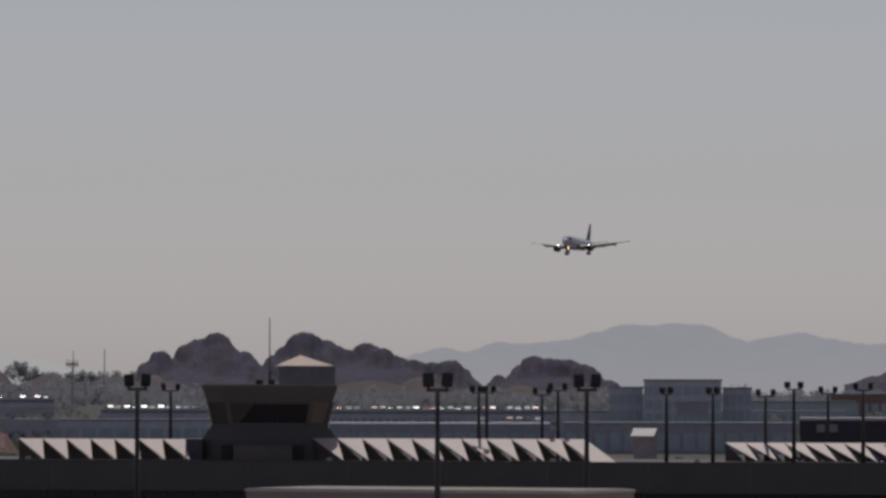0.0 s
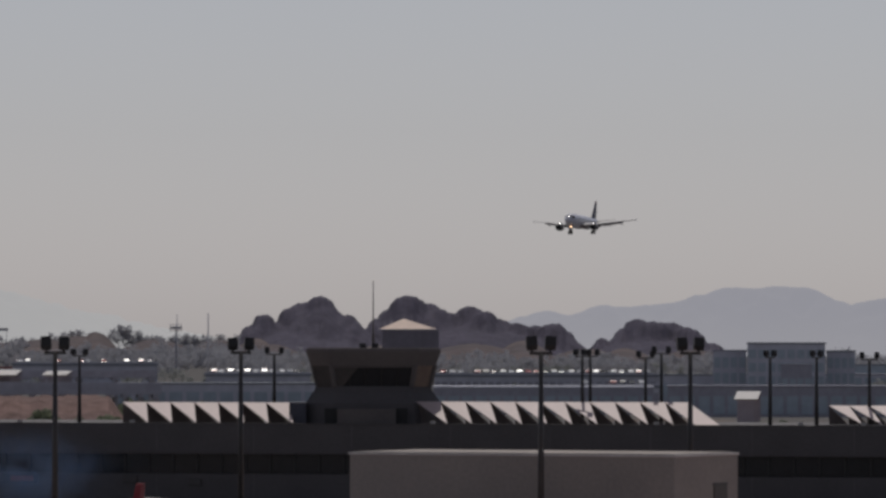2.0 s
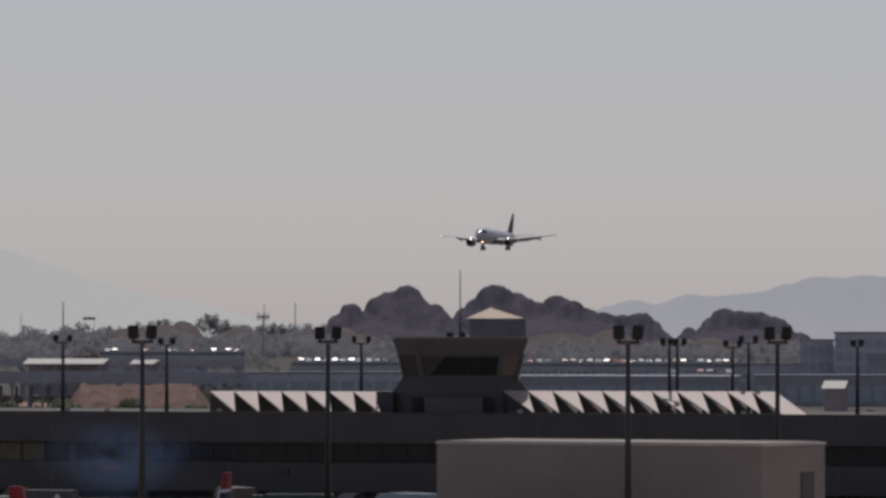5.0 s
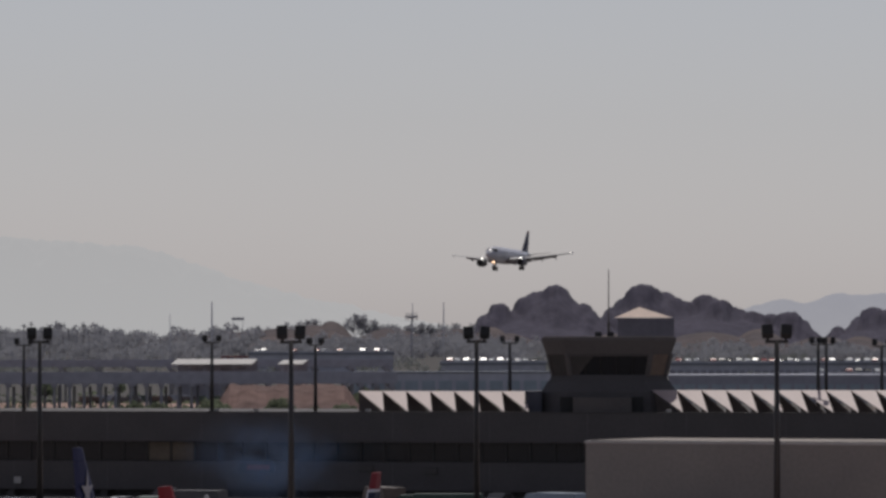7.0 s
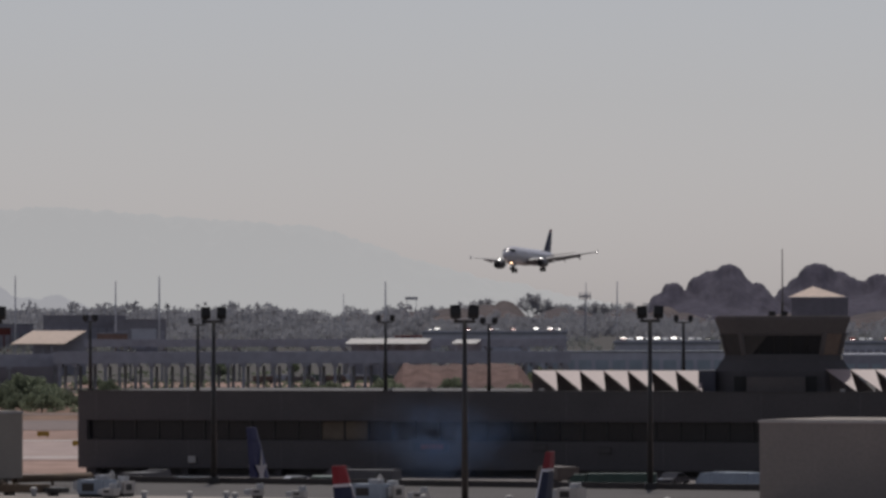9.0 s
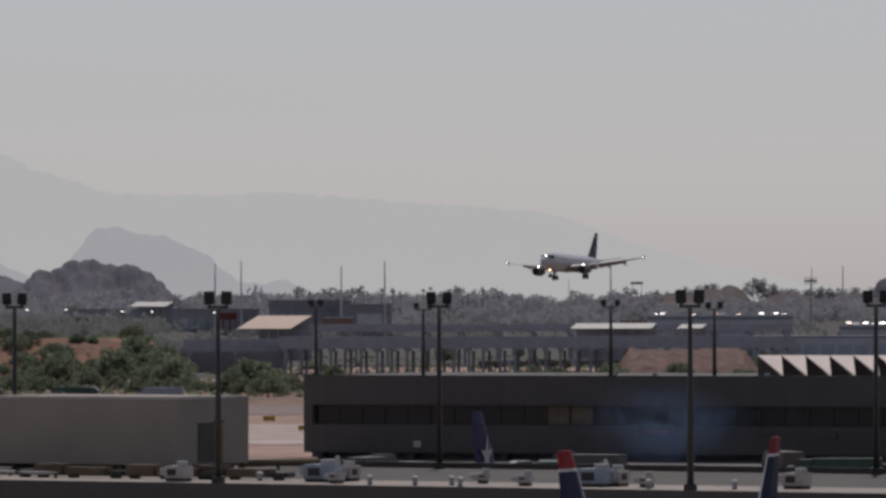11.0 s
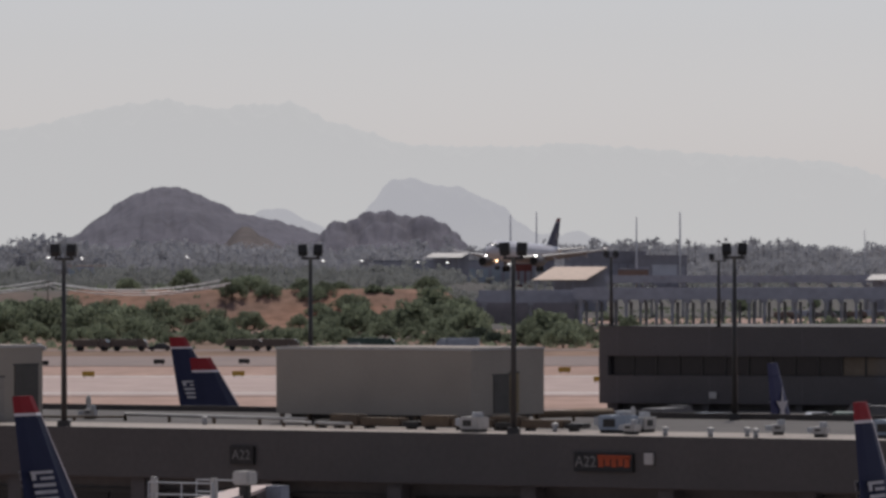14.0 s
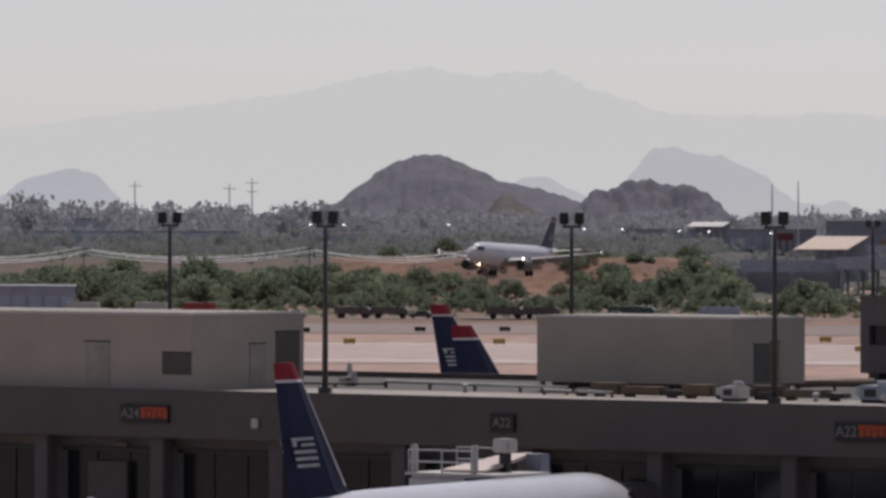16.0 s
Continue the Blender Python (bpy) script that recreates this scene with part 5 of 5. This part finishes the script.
canopy(2022, 2078, 638, 651, 1350, 14, "small open shed with a white roof")


# parking deck with glinting cars
def parking_deck(u0, u1, v, d, label, n, every):
    k = d / F
    a, b = at(u0, v, d), at(u1, v, d)
    c = (a + b) / 2
    g = lie(c.x, c.y)
    p = empty("parking_deck", pose(c.x, c.y, g, 0, 0, -math.degrees(((u0 + u1) / 2 - 784) / F)), label, "parking deck", "parking decks")
    w, h = (u1 - u0) * k, c.z - g
    part("deck", boxbm(-w / 2, 0, h - .8, w / 2, 46, h, .05), FAR_ROOF, p)
    part("wall", boxbm(-w / 2 + .5, .6, 0, w / 2 - .5, 45, h - .8), FAR_WALL, p)
    part("parapet", boxbm(-w / 2, 0, h, w / 2, .3, h + .5), FAR_WALL, p)
    for i in range(n):
        x = -w / 2 + (i + .15) * w / n
        part("opening", boxbm(x, .45, h * .35, x + w / n * .7, .62, h * .7), FAR_DARK, p)
    bank = random.Random(int(u0))
    x = -w / 2 + 3
    while x < w / 2 - 3:
        if bank.random() < every:
            q = p.matrix_basis @ Vector((x, 5 + 12 * bank.random(), h))
            place(CARS, bank.choice((0, 0, 1, 1, 2, 3)), Matrix.Translation(q) @ pose(0, 0, 0, 0, 0, bank.choice((80, 95, -85, -92))))
        x += 2.75


parking_deck(1085, 1275, 606, 2000, "grey parking deck with glinting cars on top", 14, .95)
parking_deck(1490, 1900, 607, 2000, "long grey parking deck with glinting cars on top", 30, .97)
parking_deck(745, 1005, 588, 2250, "distant grey parking deck with glinting cars on top", 14, .5)
parking_deck(1722, 1892, 626, 1800, "low grey parking deck with cars on top", 8, .7)
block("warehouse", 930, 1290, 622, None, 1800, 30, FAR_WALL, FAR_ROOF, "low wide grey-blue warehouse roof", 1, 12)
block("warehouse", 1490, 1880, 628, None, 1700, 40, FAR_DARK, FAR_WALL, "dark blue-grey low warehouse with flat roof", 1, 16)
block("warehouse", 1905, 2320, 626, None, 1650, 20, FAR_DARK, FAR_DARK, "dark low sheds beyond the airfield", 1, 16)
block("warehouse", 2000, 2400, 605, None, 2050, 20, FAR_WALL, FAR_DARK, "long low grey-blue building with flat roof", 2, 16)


# ---- bridges over the dry river ----
def viaduct(u0, u1, d, v_top, v_deck, n, label, piers=2):
    k = d / F
    a, b = at(u0, HORIZON, d), at(u1, HORIZON, d)
    c = (a + b) / 2
    g = lie(c.x, c.y)
    p = empty("road_bridge", pose(c.x, c.y, g, 0, 0, -math.degrees(((u0 + u1) / 2 - 784) / F)), label, "bridge", "road bridges")
    w, zt, zd = (u1 - u0) * k, EYE + (HORIZON - v_top) * k - g, EYE + (HORIZON - v_deck) * k - g
    part("deck", boxbm(-w / 2, -1, zd, w / 2, 13, zd + (zt - zd) * .55, .05), BRIDGE, p)
    part("parapet", boxbm(-w / 2, -1, zd + (zt - zd) * .55, w / 2, -.7, zt), BRIDGE, p)
    part("parapet", boxbm(-w / 2, 12.7, zd + (zt - zd) * .55, w / 2, 13, zt), BRIDGE, p)
    rg = random.Random(int(u0))
    for i in range(n):
        x = -w / 2 + 1.5 + i * (w - 3) / max(1, n - 1)
        part("pier_cap", boxbm(x - .7, -.6, zd - .8, x + .7, 12.4, zd, .05), BRIDGE, p)
        for j in range(piers):
            xx = x + rg.uniform(-.3, .3) + j * 1.1
            part("pier", tube(bmesh.new(), (xx, .5 + j * 10, -.3), (xx, .5 + j * 10, zd - .7), .4, seg=10), PIER if (i + j) % 3 else BRIDGE, p)
    return p


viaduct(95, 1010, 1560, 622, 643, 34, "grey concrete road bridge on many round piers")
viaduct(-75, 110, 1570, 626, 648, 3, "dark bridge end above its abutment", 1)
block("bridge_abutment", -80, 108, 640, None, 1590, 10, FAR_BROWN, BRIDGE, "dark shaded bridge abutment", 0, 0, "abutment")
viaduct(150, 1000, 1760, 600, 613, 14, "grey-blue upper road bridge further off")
block("bus", 700, 745, 594, 600, 1764, 3, BRICK_RED, BRICK_RED, "dull red trailer on the upper road", 1, 4, "vehicle")


def embankment(u0, u1, v, d, deep, label, earth):
    k = d / F
    bm = bmesh.new()
    n = 40
    rows = []
    for f, hh in ((0, 0), (.3, .4), (.6, .85), (1, 1), (1.6, .6), (2.4, 0)):
        r = []
        for i in range(n + 1):
            q = at(u0 + (u1 - u0) * i / n, HORIZON, d + f * deep)
            g = lie(q.x, q.y)
            e = min(1, i / 6, (n - i) / 6)
            r.append(bm.verts.new((q.x, q.y, g - .3 + (EYE + (HORIZON - v) * k - g) * hh * e + noise.fractal(Vector((i * .23, f * 2, 6)), .9, 2.1, 4) * .8 * e)))
        rows.append(r)
    for a, b in zip(rows, rows[1:]):
        for i in range(n):
            bm.faces.new((a[i], a[i + 1], b[i + 1], b[i]))
    structure("embankment", bm, earth, label, "embankment")


embankment(670, 960, 645, 1350, 40, "bare red-brown earth embankment",
           mat("red_brown_earth", (0.225, 0.155, 0.138), (0.16, 0.122, 0.115), .95, .05, spread=.3, spec=0.0))


def cut_bank():
    """The bare orange face of the river terrace, gullied and slumped."""
    bm, rows = bmesh.new(), []
    n = 150
    for j in range(17):
        f = j / 16
        r = []
        for i in range(n + 1):
            u = -800 + 740 * i / n
            w = noise.fractal(Vector((u * .02, f * 2, 3)), .9, 2.1, 4)
            q = at(u, HORIZON, 1478 + 46 * f + w * 3)
            r.append(bm.verts.new((q.x, q.y, lie(q.x, q.y) + .25 + .5 * w * math.sin(f * math.pi))))
        rows.append(r)
    for a, b in zip(rows, rows[1:]):
        for i in range(n):
            bm.faces.new((a[i], a[i + 1], b[i + 1], b[i]))
    structure("embankment", bm, mat("orange_brown_earth", (0.31, 0.185, 0.135), (0.20, 0.14, 0.115), .95, .05, 0.3, spread=.25, spec=0.0), "orange-brown cut river bank", "embankment")


cut_bank()


# ---- masts, pylons and wires ----
# Mast steel made pale in its colour to stand for haze.
MAST = mat("hazed_mast_steel", (0.62, 0.61, 0.64), None, 0.7, 0.5)


def mast(u, v_top, d, r, label, arms=0):
    b = on_ground(u, d)
    m = empty("radio_mast", Matrix.Translation(b), label, "mast", "masts and pylons")
    top = EYE + (HORIZON - v_top) / F * d - b.z
    smooth(part("shaft", tube(bmesh.new(), (0, 0, 0), (0, 0, top), r * .8, r * .5, 8), MAST, m))
    for i in range(arms):
        z = top - 2 - i * 3.2
        part("arm", boxbm(-2.4 + i * .4, -.12, z, 2.4 - i * .4, .12, z + .28), FAR_WALL, m)
    return m


for u, v, r, arms in ((28, 487, .45, 0), (205, 497, .45, 0), (282, 488, .5, 0), (682, 498, .5, 0), (1092, 499, .4, 0), (-18, 492, .5, 0), (-938, 484, .4, 2), (-978, 494, .4, 1), (-1145, 490, .4, 1), (1037, 501, .35, 0), (608, 520, .25, 0)):
    mast(u, v, 2300 if u != 1037 else 2600, r, "thin pale mast on the skyline" if not arms else "power pylon with cross arms on the skyline", arms)
mp = on_ground(1035, 2600)
pl = empty("antenna_array", Matrix.Translation(mp), "small antenna platform on a mast", "antenna", "masts and pylons")
pz = EYE + (HORIZON - 527) / F * 2600 - mp.z
part("shaft", tube(bmesh.new(), (0, 0, 0), (0, 0, pz + 2), .3, .2, 8), FAR_DARK, pl)
part("platform", boxbm(-2.6, -.8, pz, 2.6, .8, pz + .8), FAR_DARK, pl)
for s in (-2, -1, 1, 2):
    part("antenna", boxbm(s * 1.1 - .15, -.2, pz - 1.2, s * 1.1 + .15, .2, pz + 2.2), FAR_DARK, pl)


bp = on_ground(728, 2600)
bb = empty("antenna_array", Matrix.Translation(bp), "wide antenna frame on two thin legs on the skyline", "antenna", "masts and pylons")
bz = EYE + (HORIZON - 528) / F * 2600 - bp.z
part("platform", boxbm(-2.6, -.3, bz - .6, 2.6, .3, bz + .5), FAR_DARK, bb)
for s in (-2, 2):
    part("leg", tube(bmesh.new(), (s, 0, 0), (s, 0, bz - .5), .14, .1, 6), FAR_DARK, bb)


def wire(a, b, sag, label):
    n = 24
    pts = [a.lerp(b, i / n) - Vector((0, 0, sag * (1 - (2 * i / n - 1) ** 2))) for i in range(n + 1)]
    bm = loft(bmesh.new(), [[p + Vector((0, .15 * math.cos(k), .15 * math.sin(k))) for k in (0, 1.26, 2.51, 3.77, 5.03)] for p in pts])
    w = part("power_line", bm, WIRE)
    return tagged(w, label, "cable", "power lines")


POSTS = [(-1560, 1380), (-1235, 1410), (-836, 1440), (-522, 1465)]
for u, d in POSTS:
    b = on_ground(u, d)
    m = empty("utility_pole", Matrix.Translation(b), "wooden utility pole with cross arms among trees", "utility pole", "utility poles")
    part("post", tube(bmesh.new(), (0, 0, 0), (0, 0, 12.4), .16, .1, 8), BARK, m)
    for z in (10.5, 11.7):
        part("cross_arm", boxbm(-1.3, -.1, z, 1.3, .1, z + .2), BARK, m)
for (u0, d0), (u1, d1) in zip(POSTS, POSTS[1:]):
    for z, dx in ((12.0, -1.2), (11.4, 1.2), (10.8, 0)):
        a, b = on_ground(u0, d0), on_ground(u1, d1)
        wire(a + Vector((dx, 0, z)), b + Vector((dx, 0, z)), 2.2, "pale sagging power line between poles")


# street lamps that glare beyond the trees
for i, (u, v) in enumerate(((-835, 566), (-776, 567), (-350, 573), (-282, 573), (-182, 576), (-130, 577), (-20, 579), (-600, 607), (-590, 566))):
    d = 2150
    p = on_ground(u, d)
    z = EYE + (HORIZON - v) / F * d - p.z
    l = empty("street_lamp", Matrix.Translation(p), "distant street lamp with a bright glint", "street lamp", "distant street lamps")
    part("post", tube(bmesh.new(), (0, 0, 0), (0, 0, z - .3), .12, .08, 6), FAR_DARK, l)
    part("lantern", boxbm(-.45, -.15, z - .1, .45, .15, z + .12, .05), LOT_LIGHT, l, "bright lantern")


# roadside markers and runway signs
for u, d in ((-765, 905), (-640, 1010), (-490, 1012), (77, 930), (140, 860), (-500, 905), (-845, 1000), (-1240, 905)):
    p = on_ground(u, d)
    s = empty("runway_sign", Matrix.Translation(p), "low yellow and black runway sign on legs", "sign", "runway signs")
    part("board", boxbm(-.9, -.12, .25, .9, .12, .95, .03), YELLOW if d < 950 else SIGN_BLACK, s)
    for x in (-.6, .6):
        part("leg", boxbm(x - .05, -.05, 0, x + .05, .05, .3), FRAME, s)


# ---- plants ----
def leaves(bm, centre, radius, n, size, r, squash=.75):
    """A clump of small leaf sprays that face outward, unevenly."""
    for _ in range(n):
        way = Vector((r.gauss(0, 1), r.gauss(0, 1), r.gauss(0, 1))).normalized()
        d = way * radius * (r.random() ** .3)
        c = Vector(centre) + Vector((d.x, d.y, d.z * squash))
        face = way + Vector((r.gauss(0, .35), r.gauss(0, .35), r.gauss(0, .35)))
        face = Vector((face.x, face.y, face.z * .35)).normalized()
        a = face.orthogonal().normalized()
        a = Matrix.Rotation(r.uniform(0, 6.28), 3, face) @ a
        b = face.cross(a) * size * r.uniform(.5, 1.0)
        a *= size * r.uniform(.7, 1.4)
        if c.z > .02:
            bm.faces.new([bm.verts.new(c + v) for v in (-a, b, a * .9, -b)])


def desert_tree(seed, high, wide, label, group):
    r = random.Random(seed)
    t = empty("desert_tree", Matrix(), label, "tree", group)
    bm = tube(bmesh.new(), (0, 0, -.3), (.1, 0, high * .35), .22, .15, 8)
    crown = bmesh.new()
    for i in range(15):
        a = i * 2.4 + r.uniform(-.4, .4)
        f = math.sqrt((i + .5) / 15)
        q = Vector((math.cos(a) * wide * f * .8, math.sin(a) * wide * f * .8, high * (.26 + .5 * (1 - f * f) * r.uniform(.7, 1.15))))
        tube(bm, (.1, 0, high * r.uniform(.1, .3)), q, .09, .03, 6)
        leaves(crown, q, wide * r.uniform(.24, .4), 130, .27, r, .8)
    part("trunk", bm, BARK, t)
    part("crown", crown, LEAF, t, "loose hazy green crown")
    return t


def palm(seed, high):
    r = random.Random(seed)
    t = empty("palm_tree", Matrix(), "tall thin fan palm on the skyline", "palm", "palms on the skyline")
    smooth(part("trunk", tube(bmesh.new(), (0, 0, -.3), (.3, 0, high), .24, .16, 8), PALE_BARK, t))
    bm = bmesh.new()
    for i in range(26):
        a, e = i * 2.4, r.uniform(-.7, 1.2)
        d = Vector((math.cos(a) * math.cos(e), math.sin(a) * math.cos(e), math.sin(e)))
        s = d.cross(Vector((0, 0, 1))).normalized()
        b = Vector((.3, 0, high))
        for k in (-1, 0, 1):
            q = (d + s * k * .35).normalized() * r.uniform(1.5, 2.3)
            m = b + q * .6
            bm.faces.new([bm.verts.new(v) for v in (b, m + s * .16, b + q - Vector((0, 0, .5)), m - s * .16)])
    part("crown", bm, LEAF_FAR, t)
    return t


SHRUBS = [desert_tree(40 + i, h, w, lb, "desert trees by the river") for i, (h, w, lb) in enumerate(((5.2, 4.6, "broad hazy green mesquite tree"), (4.0, 4.9, "low spreading desert tree"), (6.4, 4.2, "taller hazy green desert tree"), (2.8, 3.0, "small round desert shrub")))]
PALMS = [palm(60 + i, h) for i, h in enumerate((13.0, 16.0, 10.5))]
rt = random.Random(11)


def plant(protos, u, d, s, i):
    p = on_ground(u, d)
    m = Matrix.Translation(p) @ pose(0, 0, 0, 0, 0, rt.uniform(0, 360)) @ Matrix.Diagonal((s, s, s * rt.uniform(.85, 1.15), 1))
    pr = protos[i % len(protos)]
    if pr.name in used:
        o = copy_thing(pr, Matrix())
    else:
        used.add(pr.name)
        o = pr
    o.matrix_basis = m


for i in range(62):         # bushes along the dry river bed
    plant(SHRUBS, -1480 + i * 26 + rt.uniform(-14, 14), rt.uniform(1225, 1330), rt.uniform(.5, .85), rt.randrange(4))
for i in range(40):         # second row, looser
    plant(SHRUBS, rt.uniform(-1480, 100), rt.uniform(1330, 1470), rt.uniform(.7, 1.4), rt.randrange(3))
for i in range(80):         # dense thicket west of the bare bank
    plant(SHRUBS, rt.uniform(-1480, -690), rt.uniform(1350, 1480), rt.uniform(.9, 1.7), rt.randrange(3))
for i in range(34):         # trees that climb the bank
    plant(SHRUBS, rt.uniform(-800, -120), rt.uniform(1470, 1524), rt.uniform(.5, 1.1), rt.randrange(4))
for u, d in ((-170, 1472), (-145, 1470), (-120, 1474), (-95, 1468), (-190, 1480), (-110, 1490), (-155, 1492)):      # clump at the abutment
    plant(SHRUBS, u, d, rt.uniform(1.2, 1.55), rt.randrange(3))
for _ in range(30):         # scrub beside and beyond the bridges
    plant(SHRUBS, rt.uniform(60, 1350), rt.choice((1330, 1420, 1500, 1640, 1850)) + rt.uniform(-30, 30), rt.uniform(.5, 1.0), rt.randrange(4))
for u, d, s in ((955, 1650, .9), (985, 1655, .8), (1060, 1640, 1.0), (1082, 1650, .8), (990, 1940, 1.0), (1010, 1950, .9), (1148, 1900, 1.1), (1180, 1905, .8), (800, 1340, 1.0), (815, 1345, .8), (870, 1342, .6), (928, 1340, .7)):
    plant(SHRUBS, u, d, s, rt.randrange(3))
for u in (12, 40, 75, 95, 640, 700, 860, 910, 2035, 2075, 2110, 2150, 1930):
    plant(SHRUBS, u, rt.uniform(1180, 1260), rt.uniform(.7, 1.0), rt.randrange(3))
for i in range(34):         # palms on the skyline
    u = rt.choice((rt.uniform(160, 560), rt.uniform(160, 560), rt.uniform(-1400, 1130)))
    plant(PALMS, u, rt.uniform(2600, 3000), rt.uniform(.7, 1.0), rt.randrange(3))


def far_woods():
    """Belts of far trees, each a few clumps of small leaf sprays, with bare gaps between the groves."""
    rs = np.random.RandomState(77)

    def tree(g, h, V, k=210):
        w = h * rs.uniform(.4, .65)
        mid = g + np.stack([rs.uniform(-w, w, 7), rs.uniform(-w, w, 7) * .5, rs.uniform(.12, .78, 7) * h], 1)
        way = rs.normal(size=(k, 3))
        way /= np.linalg.norm(way, axis=1, keepdims=True)
        c = mid[rs.randint(0, 7, k)] + way * (rs.rand(k, 1) ** .35) * w * (.5, .5, .42)
        face = (way + rs.normal(size=(k, 3)) * .3) * (1, 1, .22)
        a = np.cross(face, rs.normal(size=(k, 3)))
        a /= np.linalg.norm(a, axis=1, keepdims=True)
        b = np.cross(face, a)
        b /= np.linalg.norm(b, axis=1, keepdims=True)
        a *= h * rs.uniform(.04, .085, (k, 1))
        b *= h * rs.uniform(.03, .065, (k, 1))
        V.append(np.stack([c - a, c + b, c + a, c - b], 1).reshape(-1, 3))

    def belt(V, u0, u1, d0, d1, n, h0, h1, gaps=-.25):
        for _ in range(n):
            u, d = rs.uniform(u0, u1), rs.uniform(d0, d1)
            if noise.noise(Vector((u * .012, d * .006, 1.5))) < gaps:
                continue
            tree(np.array(on_ground(u, d)), rs.uniform(h0, h1) * (1.35 if rs.rand() < .08 else 1), V)

    def stand(name, V, leaf, label):
        me = bpy.data.meshes.new(name)
        P = np.concatenate(V)
        me.from_pydata(P.tolist(), [], np.arange(len(P)).reshape(-1, 4).tolist())
        me.materials.append(leaf)
        tagged(new(name, me), label, "trees", "", "stuff")

    V = []
    belt(V, -1500, -90, 1526, 1720, 190, 2, 4.2)
    belt(V, -1500, -90, 1700, 1980, 200, 2.5, 5)
    belt(V, -1500, 2600, 1980, 2400, 560, 3.5, 6.5)
    belt(V, 1500, 2600, 2000, 2500, 200, 4, 7)
    stand("near_woods", V, LEAF_MID, "hazy grey-green scrub and low trees beyond the river")
    V = []
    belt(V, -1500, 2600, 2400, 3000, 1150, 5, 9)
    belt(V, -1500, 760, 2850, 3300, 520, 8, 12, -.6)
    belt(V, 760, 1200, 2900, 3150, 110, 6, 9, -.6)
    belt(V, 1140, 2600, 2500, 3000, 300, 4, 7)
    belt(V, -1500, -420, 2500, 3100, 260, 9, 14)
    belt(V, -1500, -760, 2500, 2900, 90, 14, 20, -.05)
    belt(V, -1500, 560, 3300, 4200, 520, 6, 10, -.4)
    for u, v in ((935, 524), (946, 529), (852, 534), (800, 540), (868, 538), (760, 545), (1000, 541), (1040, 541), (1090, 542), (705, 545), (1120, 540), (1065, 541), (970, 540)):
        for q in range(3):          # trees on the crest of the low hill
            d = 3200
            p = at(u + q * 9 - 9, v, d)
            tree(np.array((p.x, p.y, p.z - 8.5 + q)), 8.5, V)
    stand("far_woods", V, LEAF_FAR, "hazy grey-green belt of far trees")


far_woods()


def grass_tufts():
    V, Q = [], []
    r = random.Random(9)
    for _ in range(2600):
        u, d = r.uniform(-1500, 700), r.uniform(1175, 1900)
        g = on_ground(u, d)
        for j in range(4):
            k = len(V)
            a = r.uniform(0, 6.28)
            w, h = r.uniform(.3, .8), r.uniform(.4, 1.1)
            q = g + Vector((r.uniform(-.6, .6), r.uniform(-.6, .6), 0))
            V.extend([q + Vector((math.cos(a) * w, math.sin(a) * w, 0)), q - Vector((math.cos(a) * w, math.sin(a) * w, 0)), q + Vector((r.uniform(-.4, .4), r.uniform(-.4, .4), h))])
            Q.append((k, k + 1, k + 2))
    me = bpy.data.meshes.new("dry_scrub")
    me.from_pydata([tuple(v) for v in V], [], Q)
    me.materials.append(LEAF)
    tagged(new("dry_scrub", me), "low dry scrub on the river bank", "scrub", "", "stuff")


grass_tufts()


def exhaust_haze():
    """Thin bluish exhaust before the far concourse: three loose, wavy veils."""
    h = new("exhaust_haze")
    h.matrix_basis = FAR @ pose(fx(770, -12), -12, 0)
    tagged(h, "thin bluish exhaust haze drifting over the apron", "smoke")
    for i in range(3):
        bm = bmesh.new()
        bmesh.ops.create_grid(bm, x_segments=24, y_segments=24, size=1.0)
        for v in bm.verts:
            x, z = v.co.x * 9.0, v.co.y * 5.4
            v.co = Vector((x, noise.noise(Vector((x * .3, z * .3, i))) * 1.5, z))
        o = smooth(part("veil", bm, SMOKE, h))
        o.matrix_basis = pose((i - 1) * 1.2, i * 1.6, 4.8 - .35 * i)


exhaust_haze()


# ---- what moves ----
# seconds, and the place of the nose gear light relative to the camera's foot
GLIDE = [(0.0, 215.7, 2095.8, 47.46), (0.5, 204.8, 2066.0, 45.59), (1.0, 193.2, 2036.3, 43.50), (1.5, 182.4, 2006.5, 41.67),
         (2.0, 171.2, 1976.7, 39.70), (2.5, 160.0, 1947.0, 37.76), (3.0, 149.0, 1917.2, 35.89), (5.5, 93.6, 1768.4, 26.55),
         (6.0, 82.6, 1738.7, 24.73), (6.5, 71.7, 1708.9, 22.78), (7.0, 60.6, 1679.1, 21.04), (7.5, 49.8, 1649.4, 19.32),
         (8.0, 39.1, 1619.6, 17.61), (8.5, 28.1, 1589.8, 15.73), (9.0, 17.2, 1560.1, 14.14), (9.5, 6.2, 1530.3, 12.58),
         (12.0, -49.9, 1381.5, 5.22), (12.5, -61.2, 1351.7, 3.84), (13.0, -72.6, 1321.9, 2.28), (13.5, -83.6, 1292.2, 0.67),
         (14.0, -94.9, 1262.4, -0.89), (14.5, -105.1, 1232.7, -2.36), (15.0, -115.8, 1203.0, -4.00), (15.5, -126.7, 1173.2, -5.46),
         (16.0, -137.7, 1143.5, -7.28)]


def motions():
    rows = []
    for t, x, y, z in GLIDE:
        bank = float(np.interp(t, (0, 5.5, 9, 12.5, 14.5, 16), (-0.85, 0.0, -2.0, -2.1, 0.6, 0.2)))
        rows.append((t, pose(x, y, EYE + z, -2.0, 0, -20.4) @ pose(0, 0, 0, 0, bank, 0)))
    walk(LANDER, rows)


motions()
